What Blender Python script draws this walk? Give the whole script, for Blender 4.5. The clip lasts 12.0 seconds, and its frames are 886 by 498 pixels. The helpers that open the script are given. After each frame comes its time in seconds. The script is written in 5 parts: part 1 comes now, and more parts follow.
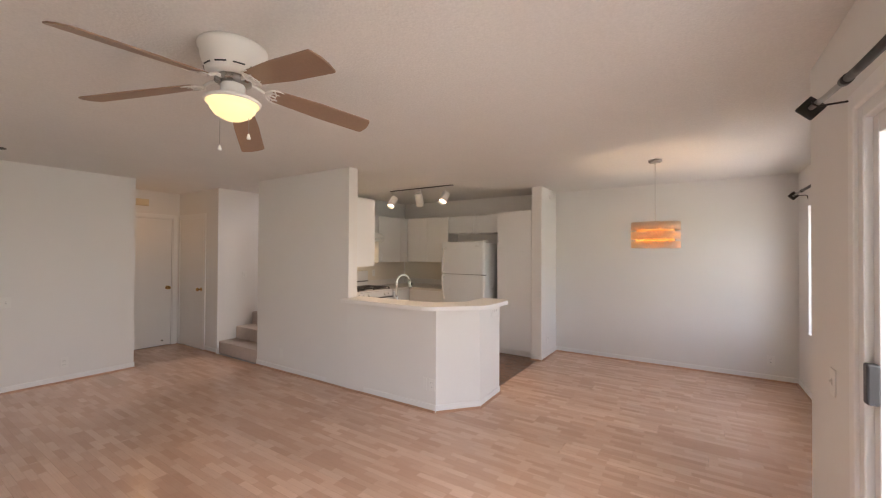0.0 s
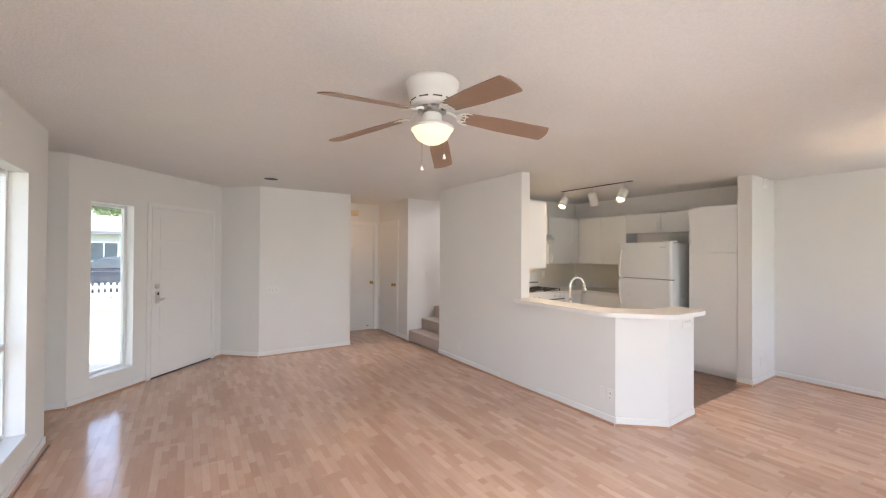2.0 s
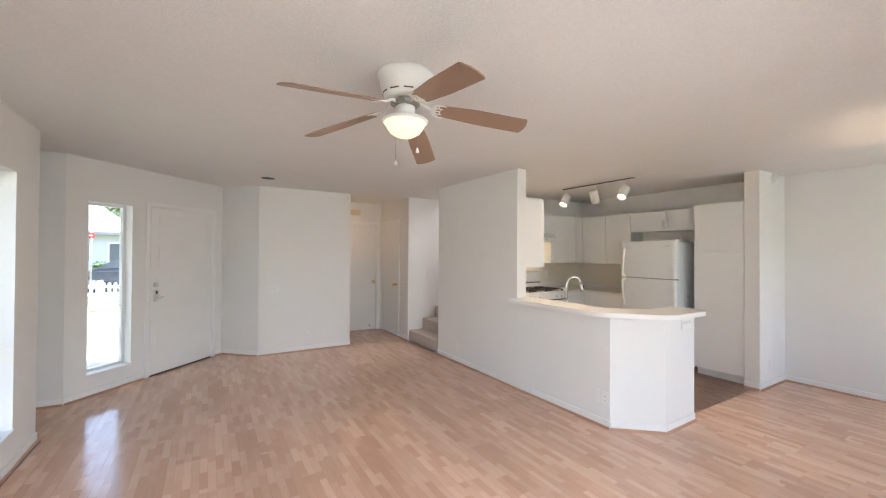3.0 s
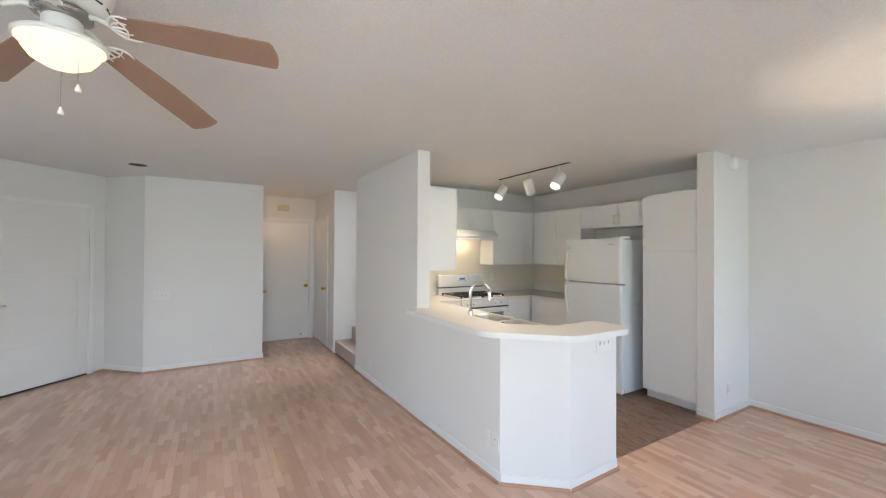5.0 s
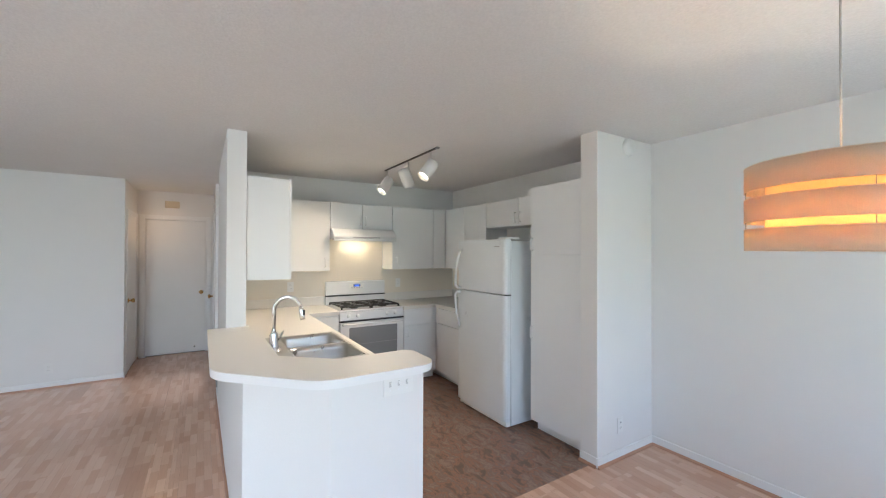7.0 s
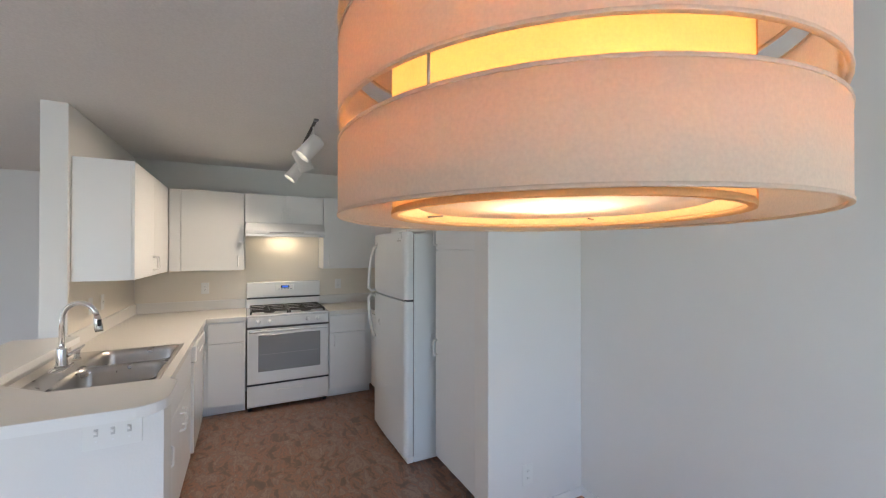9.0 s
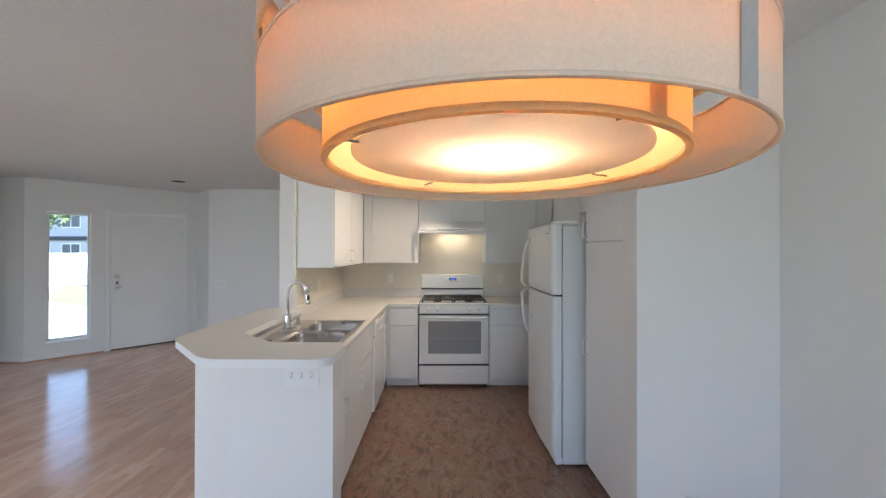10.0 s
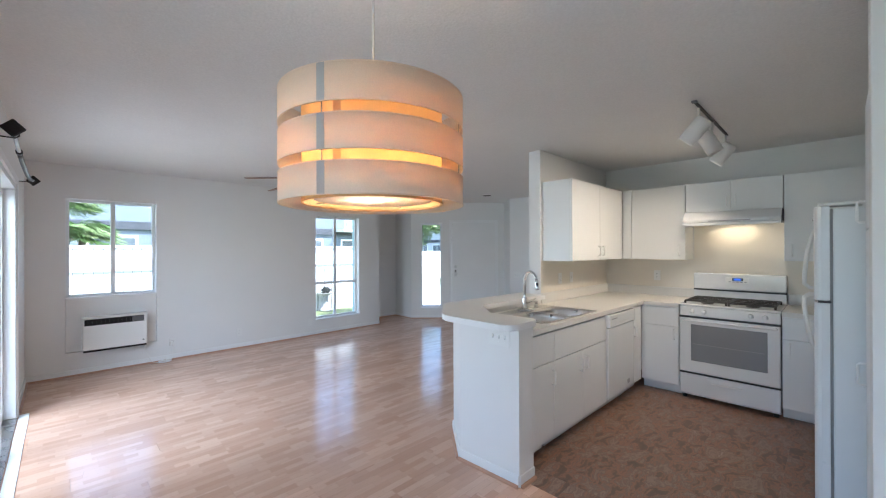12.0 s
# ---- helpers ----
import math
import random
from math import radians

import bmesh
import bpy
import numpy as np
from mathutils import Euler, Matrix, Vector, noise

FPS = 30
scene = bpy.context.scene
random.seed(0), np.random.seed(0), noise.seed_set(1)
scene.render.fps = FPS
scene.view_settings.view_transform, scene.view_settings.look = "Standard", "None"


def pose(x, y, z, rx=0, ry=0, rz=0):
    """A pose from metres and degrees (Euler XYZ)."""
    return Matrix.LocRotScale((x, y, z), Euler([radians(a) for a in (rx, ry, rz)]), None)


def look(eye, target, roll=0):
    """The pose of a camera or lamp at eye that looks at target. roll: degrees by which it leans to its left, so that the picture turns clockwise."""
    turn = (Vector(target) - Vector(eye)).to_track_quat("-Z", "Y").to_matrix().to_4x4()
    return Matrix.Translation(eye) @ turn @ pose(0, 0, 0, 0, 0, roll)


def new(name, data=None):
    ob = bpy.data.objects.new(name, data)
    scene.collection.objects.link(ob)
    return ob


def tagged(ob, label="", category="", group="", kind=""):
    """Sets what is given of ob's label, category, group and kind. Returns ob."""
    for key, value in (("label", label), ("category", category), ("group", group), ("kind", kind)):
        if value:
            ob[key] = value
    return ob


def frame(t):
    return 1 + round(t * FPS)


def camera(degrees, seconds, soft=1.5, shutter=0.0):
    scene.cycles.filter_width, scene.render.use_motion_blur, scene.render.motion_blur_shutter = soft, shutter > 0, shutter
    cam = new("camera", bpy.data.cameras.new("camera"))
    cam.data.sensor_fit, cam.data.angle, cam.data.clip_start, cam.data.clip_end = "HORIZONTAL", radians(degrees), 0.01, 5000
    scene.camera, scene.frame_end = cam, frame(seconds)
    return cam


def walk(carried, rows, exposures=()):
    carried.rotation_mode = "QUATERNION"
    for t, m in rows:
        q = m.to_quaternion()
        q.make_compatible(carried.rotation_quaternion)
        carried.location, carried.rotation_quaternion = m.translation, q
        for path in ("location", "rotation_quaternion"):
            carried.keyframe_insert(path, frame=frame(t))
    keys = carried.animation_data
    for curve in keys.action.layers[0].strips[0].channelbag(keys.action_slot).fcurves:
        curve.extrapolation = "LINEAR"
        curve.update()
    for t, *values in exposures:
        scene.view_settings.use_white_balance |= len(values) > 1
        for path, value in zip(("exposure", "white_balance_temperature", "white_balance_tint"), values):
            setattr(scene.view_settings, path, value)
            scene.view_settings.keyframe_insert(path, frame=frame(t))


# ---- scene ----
cam = camera(97.6, 12.0, soft=1.15)
PATH = [
    (0, (0.271, 0.092, 1.496), (-0.812, 1.773, 1.517), 0.3),
    (0.5, (0.268, 0.076, 1.516), (-1.029, 1.599, 1.533), 0.3),
    (1, (0.261, 0.025, 1.51), (-1.201, 1.39, 1.53), 0.3),
    (1.5, (0.247, -0.04, 1.503), (-1.339, 1.178, 1.526), 0.4),
    (2, (0.28, -0.034, 1.518), (-1.393, 1.061, 1.534), 0.4),
    (2.5, (0.346, 0.02, 1.494), (-1.363, 1.059, 1.516), 0.4),
    (4.5, (0.254, 1.114, 1.511), (-1.455, 2.152, 1.526), 0.3),
    (5, (0.225, 1.49, 1.504), (-1.487, 2.523, 1.523), 0.3),
    (5.5, (0.25, 1.859, 1.557), (-1.456, 2.903, 1.568), 0.2),
    (6, (0.241, 2.23, 1.535), (-1.464, 3.275, 1.554), 0.2),
    (6.5, (0.243, 2.604, 1.541), (-1.457, 3.657, 1.555), 0.2),
    (7, (0.295, 2.965, 1.55), (-1.406, 4.016, 1.567), 0.2),
    (7.5, (0.319, 3.335, 1.548), (-1.385, 4.382, 1.564), 0.1),
    (7.7, (0.345, 3.475, 1.538), (-1.358, 4.523, 1.556), 0.1),
    (9.5, (0.249, 4.362, 1.513), (-1.642, 5.013, 1.519), -0.1),
    (10, (0.346, 4.448, 1.478), (-1.654, 4.462, 1.488), 0.1),
    (10.5, (0.410, 4.644, 1.447), (-1.477, 3.982, 1.448), -0.1),
    (11, (0.440, 4.850, 1.437), (-1.250, 3.781, 1.439), -0.1),
    (11.5, (0.476, 5.059, 1.446), (-1.028, 3.741, 1.450), -0.1),
    (12, (0.504, 5.302, 1.450), (-0.901, 3.879, 1.453), -0.2),
]
EXPOSURES = [(0.0, 2.5, 7350, 22), (0.7, 2.68, 7200, 21), (1.5, 3.0, 6800, 18), (2.5, 3.02, 6600, 15), (4.5, 2.95, 6150, 10), (6.5, 2.95, 5800, 9),
             (7.5, 2.92, 5750, 9), (9.5, 2.42, 5800, 12), (10.5, 2.42, 5700, 11), (12.0, 2.52, 5480, 9)]
walk(cam, [(t, look(eye, target, roll)) for t, eye, target, roll in PATH], EXPOSURES)

# ---- world and light ----
SUN_ELEV, SUN_AZ = radians(58), radians(-15)
world = bpy.data.worlds.new("sky")
scene.world = world
world.use_nodes = True
wn = world.node_tree.nodes
sky = wn.new("ShaderNodeTexSky")
sky.sky_type, sky.sun_disc = "NISHITA", False
sky.sun_elevation, sky.sun_rotation = SUN_ELEV, SUN_AZ
sky.dust_density, sky.ozone_density = 2.5, 1.0
wn["Background"].inputs["Strength"].default_value = 0.15
world.node_tree.links.new(sky.outputs["Color"], wn["Background"].inputs["Color"])

sun = new("sun", bpy.data.lights.new("sun", "SUN"))
sun.data.energy, sun.data.angle, sun.data.color = 2.6, radians(4), (1.0, 0.95, 0.88)
sun_dir = Vector((math.sin(SUN_AZ) * math.cos(SUN_ELEV), math.cos(SUN_AZ) * math.cos(SUN_ELEV), math.sin(SUN_ELEV)))
sun.matrix_world = look(sun_dir * 30, (0, 0, 0))


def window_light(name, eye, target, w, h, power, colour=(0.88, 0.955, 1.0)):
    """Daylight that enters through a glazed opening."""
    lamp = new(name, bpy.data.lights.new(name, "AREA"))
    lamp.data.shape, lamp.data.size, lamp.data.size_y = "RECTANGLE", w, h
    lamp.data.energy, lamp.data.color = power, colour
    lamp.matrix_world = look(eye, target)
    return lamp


window_light("slider_daylight", (1.75, 1.10, 1.75), (0.0, 1.10, 0.35), 1.7, 1.7, 20.5)
# Unseen source behind the opening added in the stair end wall; brightens the steps.
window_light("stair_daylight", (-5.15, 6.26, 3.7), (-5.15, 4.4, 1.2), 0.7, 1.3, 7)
window_light("dining_daylight", (1.85, 4.78, 1.45), (0.6, 4.78, 1.15), 1.75, 1.5, 3.7)


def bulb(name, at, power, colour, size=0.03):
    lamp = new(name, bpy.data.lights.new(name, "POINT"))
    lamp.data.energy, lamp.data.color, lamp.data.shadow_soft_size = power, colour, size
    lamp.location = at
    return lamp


bulb("unseen_hall_bulb", (-6.40, 2.45, 1.90), 0.21, (1.0, 0.58, 0.26), 0.06)   # unseen source added for the warm light on the hall doors; no fixture built

# ---- materials ----


def nodes_of(name):
    m = bpy.data.materials.new(name)
    m.use_nodes = True
    return m, m.node_tree.nodes, m.node_tree.links, m.node_tree.nodes["Principled BSDF"]


def finish(name, col, rough=0.5, metal=0.0, vary=0.06, scale=3.0, grain=0.0, grain_scale=300.0, bump=0.0, bump_scale=150.0, spread=0.08, coat=0.0):
    """A surface with large soft tone variation, fine grain and relief."""
    m, n, l, b = nodes_of(name)
    geo = n.new("ShaderNodeNewGeometry")
    big = n.new("ShaderNodeTexNoise")
    big.inputs["Scale"].default_value, big.inputs["Detail"].default_value = scale, 4
    l.new(geo.outputs["Position"], big.inputs["Vector"])
    fine = n.new("ShaderNodeTexNoise")
    fine.inputs["Scale"].default_value, fine.inputs["Detail"].default_value = grain_scale, 3
    l.new(geo.outputs["Position"], fine.inputs["Vector"])
    mix = n.new("ShaderNodeMix")
    mix.data_type = "RGBA"
    mix.inputs[6].default_value = (*[c * (1 - vary) for c in col], 1)
    mix.inputs[7].default_value = (*[min(1, c * (1 + vary)) for c in col], 1)
    l.new(big.outputs["Fac"], mix.inputs[0])
    mul = n.new("ShaderNodeMix")
    mul.data_type, mul.blend_type = "RGBA", "MULTIPLY"
    mul.inputs[0].default_value = grain
    l.new(mix.outputs[2], mul.inputs[6])
    l.new(fine.outputs["Fac"], mul.inputs[7])
    l.new(mul.outputs[2], b.inputs["Base Color"])
    mr = n.new("ShaderNodeMapRange")
    mr.inputs["To Min"].default_value, mr.inputs["To Max"].default_value = max(0.02, rough - spread), min(1, rough + spread)
    l.new(big.outputs["Fac"], mr.inputs["Value"])
    l.new(mr.outputs["Result"], b.inputs["Roughness"])
    b.inputs["Metallic"].default_value = metal
    b.inputs["Coat Weight"].default_value = coat
    if bump:
        rel = n.new("ShaderNodeTexNoise")
        rel.inputs["Scale"].default_value, rel.inputs["Detail"].default_value = bump_scale, 2
        l.new(geo.outputs["Position"], rel.inputs["Vector"])
        bn = n.new("ShaderNodeBump")
        bn.inputs["Strength"].default_value, bn.inputs["Distance"].default_value = bump, 0.004
        l.new(rel.outputs["Fac"], bn.inputs["Height"])
        l.new(bn.outputs["Normal"], b.inputs["Normal"])
    return m


def glowing(name, col, strength, base=(0.9, 0.85, 0.75)):
    m, n, l, b = nodes_of(name)
    b.inputs["Base Color"].default_value = (*base, 1)
    b.inputs["Emission Color"].default_value = (*col, 1)
    b.inputs["Emission Strength"].default_value = strength
    return m


def pane_glass(name, tint=(0.975, 0.99, 0.985)):
    m, n, l, b = nodes_of(name)
    n.remove(b)
    tr, gl, mx, lw = n.new("ShaderNodeBsdfTransparent"), n.new("ShaderNodeBsdfGlossy"), n.new("ShaderNodeMixShader"), n.new("ShaderNodeLayerWeight")
    tr.inputs["Color"].default_value = (*tint, 1)
    gl.inputs["Roughness"].default_value = 0.01
    lw.inputs["Blend"].default_value = 0.5
    pw = n.new("ShaderNodeMath")
    pw.operation, pw.inputs[1].default_value = "POWER", 5.0
    ma = n.new("ShaderNodeMath")
    ma.operation, ma.inputs[1].default_value, ma.inputs[2].default_value = "MULTIPLY_ADD", 0.8, 0.03
    l.new(lw.outputs["Facing"], pw.inputs[0])
    l.new(pw.outputs[0], ma.inputs[0])
    l.new(ma.outputs[0], mx.inputs["Fac"])
    l.new(tr.outputs["BSDF"], mx.inputs[1])
    l.new(gl.outputs["BSDF"], mx.inputs[2])
    l.new(mx.outputs["Shader"], n["Material Output"].inputs["Surface"])
    return m


def plank_wood(name):
    """Three-strip beech laminate: staves of different tone along the board, with fine grain."""
    m, n, l, b = nodes_of(name)
    tc, info = n.new("ShaderNodeTexCoord"), n.new("ShaderNodeObjectInfo")
    shift = n.new("ShaderNodeMath")
    shift.operation = "MULTIPLY"
    shift.inputs[1].default_value = 9.0
    l.new(info.outputs["Random"], shift.inputs[0])
    comb = n.new("ShaderNodeCombineXYZ")
    l.new(shift.outputs[0], comb.inputs["X"])
    add = n.new("ShaderNodeVectorMath")
    l.new(tc.outputs["Object"], add.inputs[0])
    l.new(comb.outputs[0], add.inputs[1])
    br = n.new("ShaderNodeTexBrick")
    br.offset, br.squash = 0.37, 1.0
    for key, value in (("Scale", 1.0), ("Mortar Size", 0.0005), ("Brick Width", 0.21), ("Row Height", 0.048), ("Bias", 0.0)):
        br.inputs[key].default_value = value
    br.inputs["Color1"].default_value = (0.565, 0.342, 0.234, 1)
    br.inputs["Color2"].default_value = (0.705, 0.464, 0.335, 1)
    br.inputs["Mortar"].default_value = (0.46, 0.275, 0.19, 1)
    l.new(add.outputs[0], br.inputs["Vector"])
    stretch = n.new("ShaderNodeMapping")
    stretch.inputs["Scale"].default_value = (3.0, 60.0, 1.0)
    l.new(add.outputs[0], stretch.inputs["Vector"])
    grain = n.new("ShaderNodeTexNoise")
    grain.inputs["Scale"].default_value, grain.inputs["Detail"].default_value = 2.2, 6
    l.new(stretch.outputs[0], grain.inputs["Vector"])
    ramp = n.new("ShaderNodeMapRange")
    ramp.inputs["To Min"].default_value, ramp.inputs["To Max"].default_value = 0.88, 1.09
    l.new(grain.outputs["Fac"], ramp.inputs["Value"])
    mul = n.new("ShaderNodeMix")
    mul.data_type, mul.blend_type = "RGBA", "MULTIPLY"
    mul.inputs[0].default_value = 1.0
    l.new(br.outputs["Color"], mul.inputs[6])
    l.new(ramp.outputs["Result"], mul.inputs[7])
    tone = n.new("ShaderNodeHueSaturation")
    tv = n.new("ShaderNodeMapRange")
    tv.inputs["To Min"].default_value, tv.inputs["To Max"].default_value = 0.94, 1.06
    l.new(info.outputs["Random"], tv.inputs["Value"])
    l.new(tv.outputs["Result"], tone.inputs["Value"])
    l.new(mul.outputs[2], tone.inputs["Color"])
    l.new(tone.outputs[0], b.inputs["Base Color"])
    geo = n.new("ShaderNodeNewGeometry")
    scuff = n.new("ShaderNodeTexNoise")
    scuff.inputs["Scale"].default_value, scuff.inputs["Detail"].default_value = 1.7, 5
    l.new(geo.outputs["Position"], scuff.inputs["Vector"])
    rr = n.new("ShaderNodeMapRange")
    rr.inputs["To Min"].default_value, rr.inputs["To Max"].default_value = 0.10, 0.22
    l.new(scuff.outputs["Fac"], rr.inputs["Value"])
    l.new(rr.outputs["Result"], b.inputs["Roughness"])
    bn = n.new("ShaderNodeBump")
    bn.inputs["Strength"].default_value, bn.inputs["Distance"].default_value = 0.08, 0.001
    l.new(grain.outputs["Fac"], bn.inputs["Height"])
    l.new(bn.outputs["Normal"], b.inputs["Normal"])
    return m


def slate_vinyl(name):
    """Sheet vinyl printed like mottled brown and rust slate."""
    m, n, l, b = nodes_of(name)
    geo = n.new("ShaderNodeTexCoord")
    info, spread_out, moved = n.new("ShaderNodeObjectInfo"), n.new("ShaderNodeVectorMath"), n.new("ShaderNodeVectorMath")
    spread_out.operation, spread_out.inputs[1].default_value = "SCALE", (0, 0, 0)
    spread_out.inputs[0].default_value, spread_out.inputs["Scale"].default_value = (7.0, 3.0, 5.0), 0.0
    l.new(info.outputs["Random"], spread_out.inputs["Scale"])
    l.new(geo.outputs["Object"], moved.inputs[0])
    l.new(spread_out.outputs[0], moved.inputs[1])
    warp = n.new("ShaderNodeTexNoise")
    warp.inputs["Scale"].default_value, warp.inputs["Detail"].default_value = 5, 4
    l.new(moved.outputs[0], warp.inputs["Vector"])
    mixv = n.new("ShaderNodeVectorMath")
    mixv.operation = "MULTIPLY_ADD"
    mixv.inputs[1].default_value = (0.20, 0.20, 0)
    l.new(warp.outputs["Color"], mixv.inputs[0])
    slant = n.new("ShaderNodeMapping")
    slant.inputs["Rotation"].default_value, slant.inputs["Scale"].default_value = (0, 0, radians(62)), (0.6, 1.25, 1.0)
    l.new(moved.outputs[0], slant.inputs["Vector"])
    l.new(slant.outputs[0], mixv.inputs[2])
    cell = n.new("ShaderNodeTexVoronoi")
    cell.inputs["Scale"].default_value = 9
    l.new(mixv.outputs[0], cell.inputs["Vector"])
    no = n.new("ShaderNodeTexNoise")
    no.inputs["Scale"].default_value, no.inputs["Detail"].default_value, no.inputs["Roughness"].default_value = 13, 6, 0.6
    l.new(mixv.outputs[0], no.inputs["Vector"])
    addf = n.new("ShaderNodeMath")
    addf.operation = "MULTIPLY_ADD"
    addf.inputs[1].default_value = 0.09
    l.new(cell.outputs["Distance"], addf.inputs[0])
    l.new(no.outputs["Fac"], addf.inputs[2])
    ramp = n.new("ShaderNodeValToRGB")
    e = ramp.color_ramp.elements
    e[0].position, e[0].color = 0.32, (0.105, 0.064, 0.046, 1)
    e[1].position, e[1].color = 0.80, (0.34, 0.265, 0.21, 1)
    for pos, col in ((0.46, (0.15, 0.088, 0.06, 1)), (0.52, (0.29, 0.138, 0.08, 1)), (0.57, (0.18, 0.118, 0.086, 1)), (0.64, (0.285, 0.195, 0.145, 1)), (0.70, (0.205, 0.132, 0.093, 1))):
        x = e.new(pos)
        x.color = col
    l.new(addf.outputs[0], ramp.inputs["Fac"])
    l.new(ramp.outputs["Color"], b.inputs["Base Color"])
    rr = n.new("ShaderNodeMapRange")
    rr.inputs["To Min"].default_value, rr.inputs["To Max"].default_value = 0.3, 0.5
    l.new(no.outputs["Fac"], rr.inputs["Value"])
    l.new(rr.outputs["Result"], b.inputs["Roughness"])
    bn = n.new("ShaderNodeBump")
    bn.inputs["Strength"].default_value, bn.inputs["Distance"].default_value = 0.15, 0.002
    l.new(no.outputs["Fac"], bn.inputs["Height"])
    l.new(bn.outputs["Normal"], b.inputs["Normal"])
    return m


def shade_cloth(name, col=(0.86, 0.74, 0.60), through_light=0.35):
    m, n, l, b = nodes_of(name)
    geo = n.new("ShaderNodeNewGeometry")
    weave = n.new("ShaderNodeTexNoise")
    weave.inputs["Scale"].default_value, weave.inputs["Detail"].default_value = 420, 2
    l.new(geo.outputs["Position"], weave.inputs["Vector"])
    rmp = n.new("ShaderNodeMix")
    rmp.data_type = "RGBA"
    rmp.inputs[6].default_value = (*[c * 0.9 for c in col], 1)
    rmp.inputs[7].default_value = (*[min(1, c * 1.07) for c in col], 1)
    l.new(weave.outputs["Fac"], rmp.inputs[0])
    l.new(rmp.outputs[2], b.inputs["Base Color"])
    b.inputs["Roughness"].default_value = 0.9
    tr, mx = n.new("ShaderNodeBsdfTranslucent"), n.new("ShaderNodeMixShader")
    l.new(rmp.outputs[2], tr.inputs["Color"])
    mx.inputs[0].default_value = through_light
    l.new(b.outputs["BSDF"], mx.inputs[1])
    l.new(tr.outputs["BSDF"], mx.inputs[2])
    l.new(mx.outputs["Shader"], n["Material Output"].inputs["Surface"])
    bn = n.new("ShaderNodeBump")
    bn.inputs["Strength"].default_value, bn.inputs["Distance"].default_value = 0.2, 0.001
    l.new(weave.outputs["Fac"], bn.inputs["Height"])
    l.new(bn.outputs["Normal"], b.inputs["Normal"])
    return m


M_WALL = finish("wall_paint", (0.80, 0.785, 0.76), 0.75, vary=0.02, bump=0.12, bump_scale=110)
M_CEIL = finish("ceiling_texture", (0.84, 0.82, 0.795), 0.95, vary=0.03, grain=0.18, grain_scale=90, bump=0.5, bump_scale=80)
M_TRIM = finish("white_trim_paint", (0.84, 0.835, 0.82), 0.4, vary=0.03, bump=0.03)
M_DOOR = finish("door_paint", (0.82, 0.81, 0.79), 0.45, vary=0.03, bump=0.04, bump_scale=60)
M_PLANK = plank_wood("beech_laminate")
M_BEECH = finish("beech_moulding", (0.50, 0.27, 0.17), 0.4, vary=0.12, scale=9, grain=0.2)
M_VINYL = slate_vinyl("slate_vinyl")
M_CAB = finish("cabinet_melamine", (0.80, 0.80, 0.79), 0.35, vary=0.015, bump=0.02)
M_GAP = finish("shadow_gap", (0.10, 0.09, 0.08), 0.9)
M_TOP = finish("laminate_worktop", (0.78, 0.75, 0.70), 0.4, vary=0.02, grain=0.1, grain_scale=700)
M_EDGE = finish("worktop_edge", (0.85, 0.84, 0.82), 0.4, vary=0.02)
M_ENAMEL = finish("white_enamel", (0.80, 0.80, 0.79), 0.18, vary=0.01, spread=0.03, coat=0.3)
M_FRIDGE = finish("textured_white_steel", (0.74, 0.76, 0.765), 0.3, vary=0.015, bump=0.08, bump_scale=500)
M_BLACK = finish("black_iron", (0.025, 0.024, 0.023), 0.55, vary=0.3, scale=30, bump=0.1)
M_GREYPL = finish("grey_plastic", (0.30, 0.30, 0.30), 0.5)
M_DARKPL = finish("dark_plastic", (0.03, 0.03, 0.032), 0.4)
M_STEEL = finish("brushed_steel", (0.40, 0.385, 0.37), 0.28, metal=1.0, vary=0.08, scale=14, bump=0.04, bump_scale=300)
M_SATIN = finish("satin_nickel", (0.70, 0.69, 0.67), 0.35, metal=0.85, vary=0.05)
M_CHROME = finish("chrome", (0.82, 0.82, 0.82), 0.07, metal=1.0, vary=0.02, spread=0.03)
M_BRASS = finish("brass", (0.62, 0.40, 0.16), 0.25, metal=1.0, vary=0.1)
# Base grey is lifted to carry the reflection on the oven glass.
M_OVENGLASS = finish("oven_glass", (0.27, 0.275, 0.285), 0.10, vary=0.05, spread=0.03, coat=0.5)
M_TILE = finish("cream_backsplash", (0.77, 0.71, 0.61), 0.35, vary=0.03, bump=0.03)
M_PLASTIC = finish("white_plastic", (0.82, 0.81, 0.78), 0.35, vary=0.02)
M_SLOT = finish("switch_slot", (0.60, 0.59, 0.57), 0.5, vary=0.05)
M_IVORY = finish("ivory_plastic", (0.70, 0.58, 0.40), 0.5, vary=0.06)
M_BLADE = finish("blade_veneer", (0.35, 0.222, 0.155), 0.38, vary=0.12, scale=8, grain=0.25, grain_scale=90)
M_FANWHITE = finish("fan_enamel", (0.80, 0.78, 0.74), 0.35, vary=0.03)
M_CARPET = finish("beige_carpet", (0.66, 0.54, 0.47), 0.98, vary=0.12, scale=20, grain=0.45, grain_scale=500, bump=0.7, bump_scale=420)
M_ALU = finish("white_aluminium", (0.80, 0.81, 0.81), 0.35, vary=0.03)
M_RODBLACK = finish("dark_iron_rod", (0.035, 0.03, 0.028), 0.4, metal=0.6, vary=0.2, scale=40)
M_RODGREY = finish("pewter_rod", (0.42, 0.41, 0.40), 0.35, metal=0.9, vary=0.1)
M_GLASS = pane_glass("window_glass")
M_SHADE = shade_cloth("linen_shade", (0.92, 0.80, 0.67), 0.62)
# The amber of the lit bulb is put into this cloth's colour.
M_SHADEIN = shade_cloth("inner_glow_cloth", (0.92, 0.67, 0.36), 0.5)
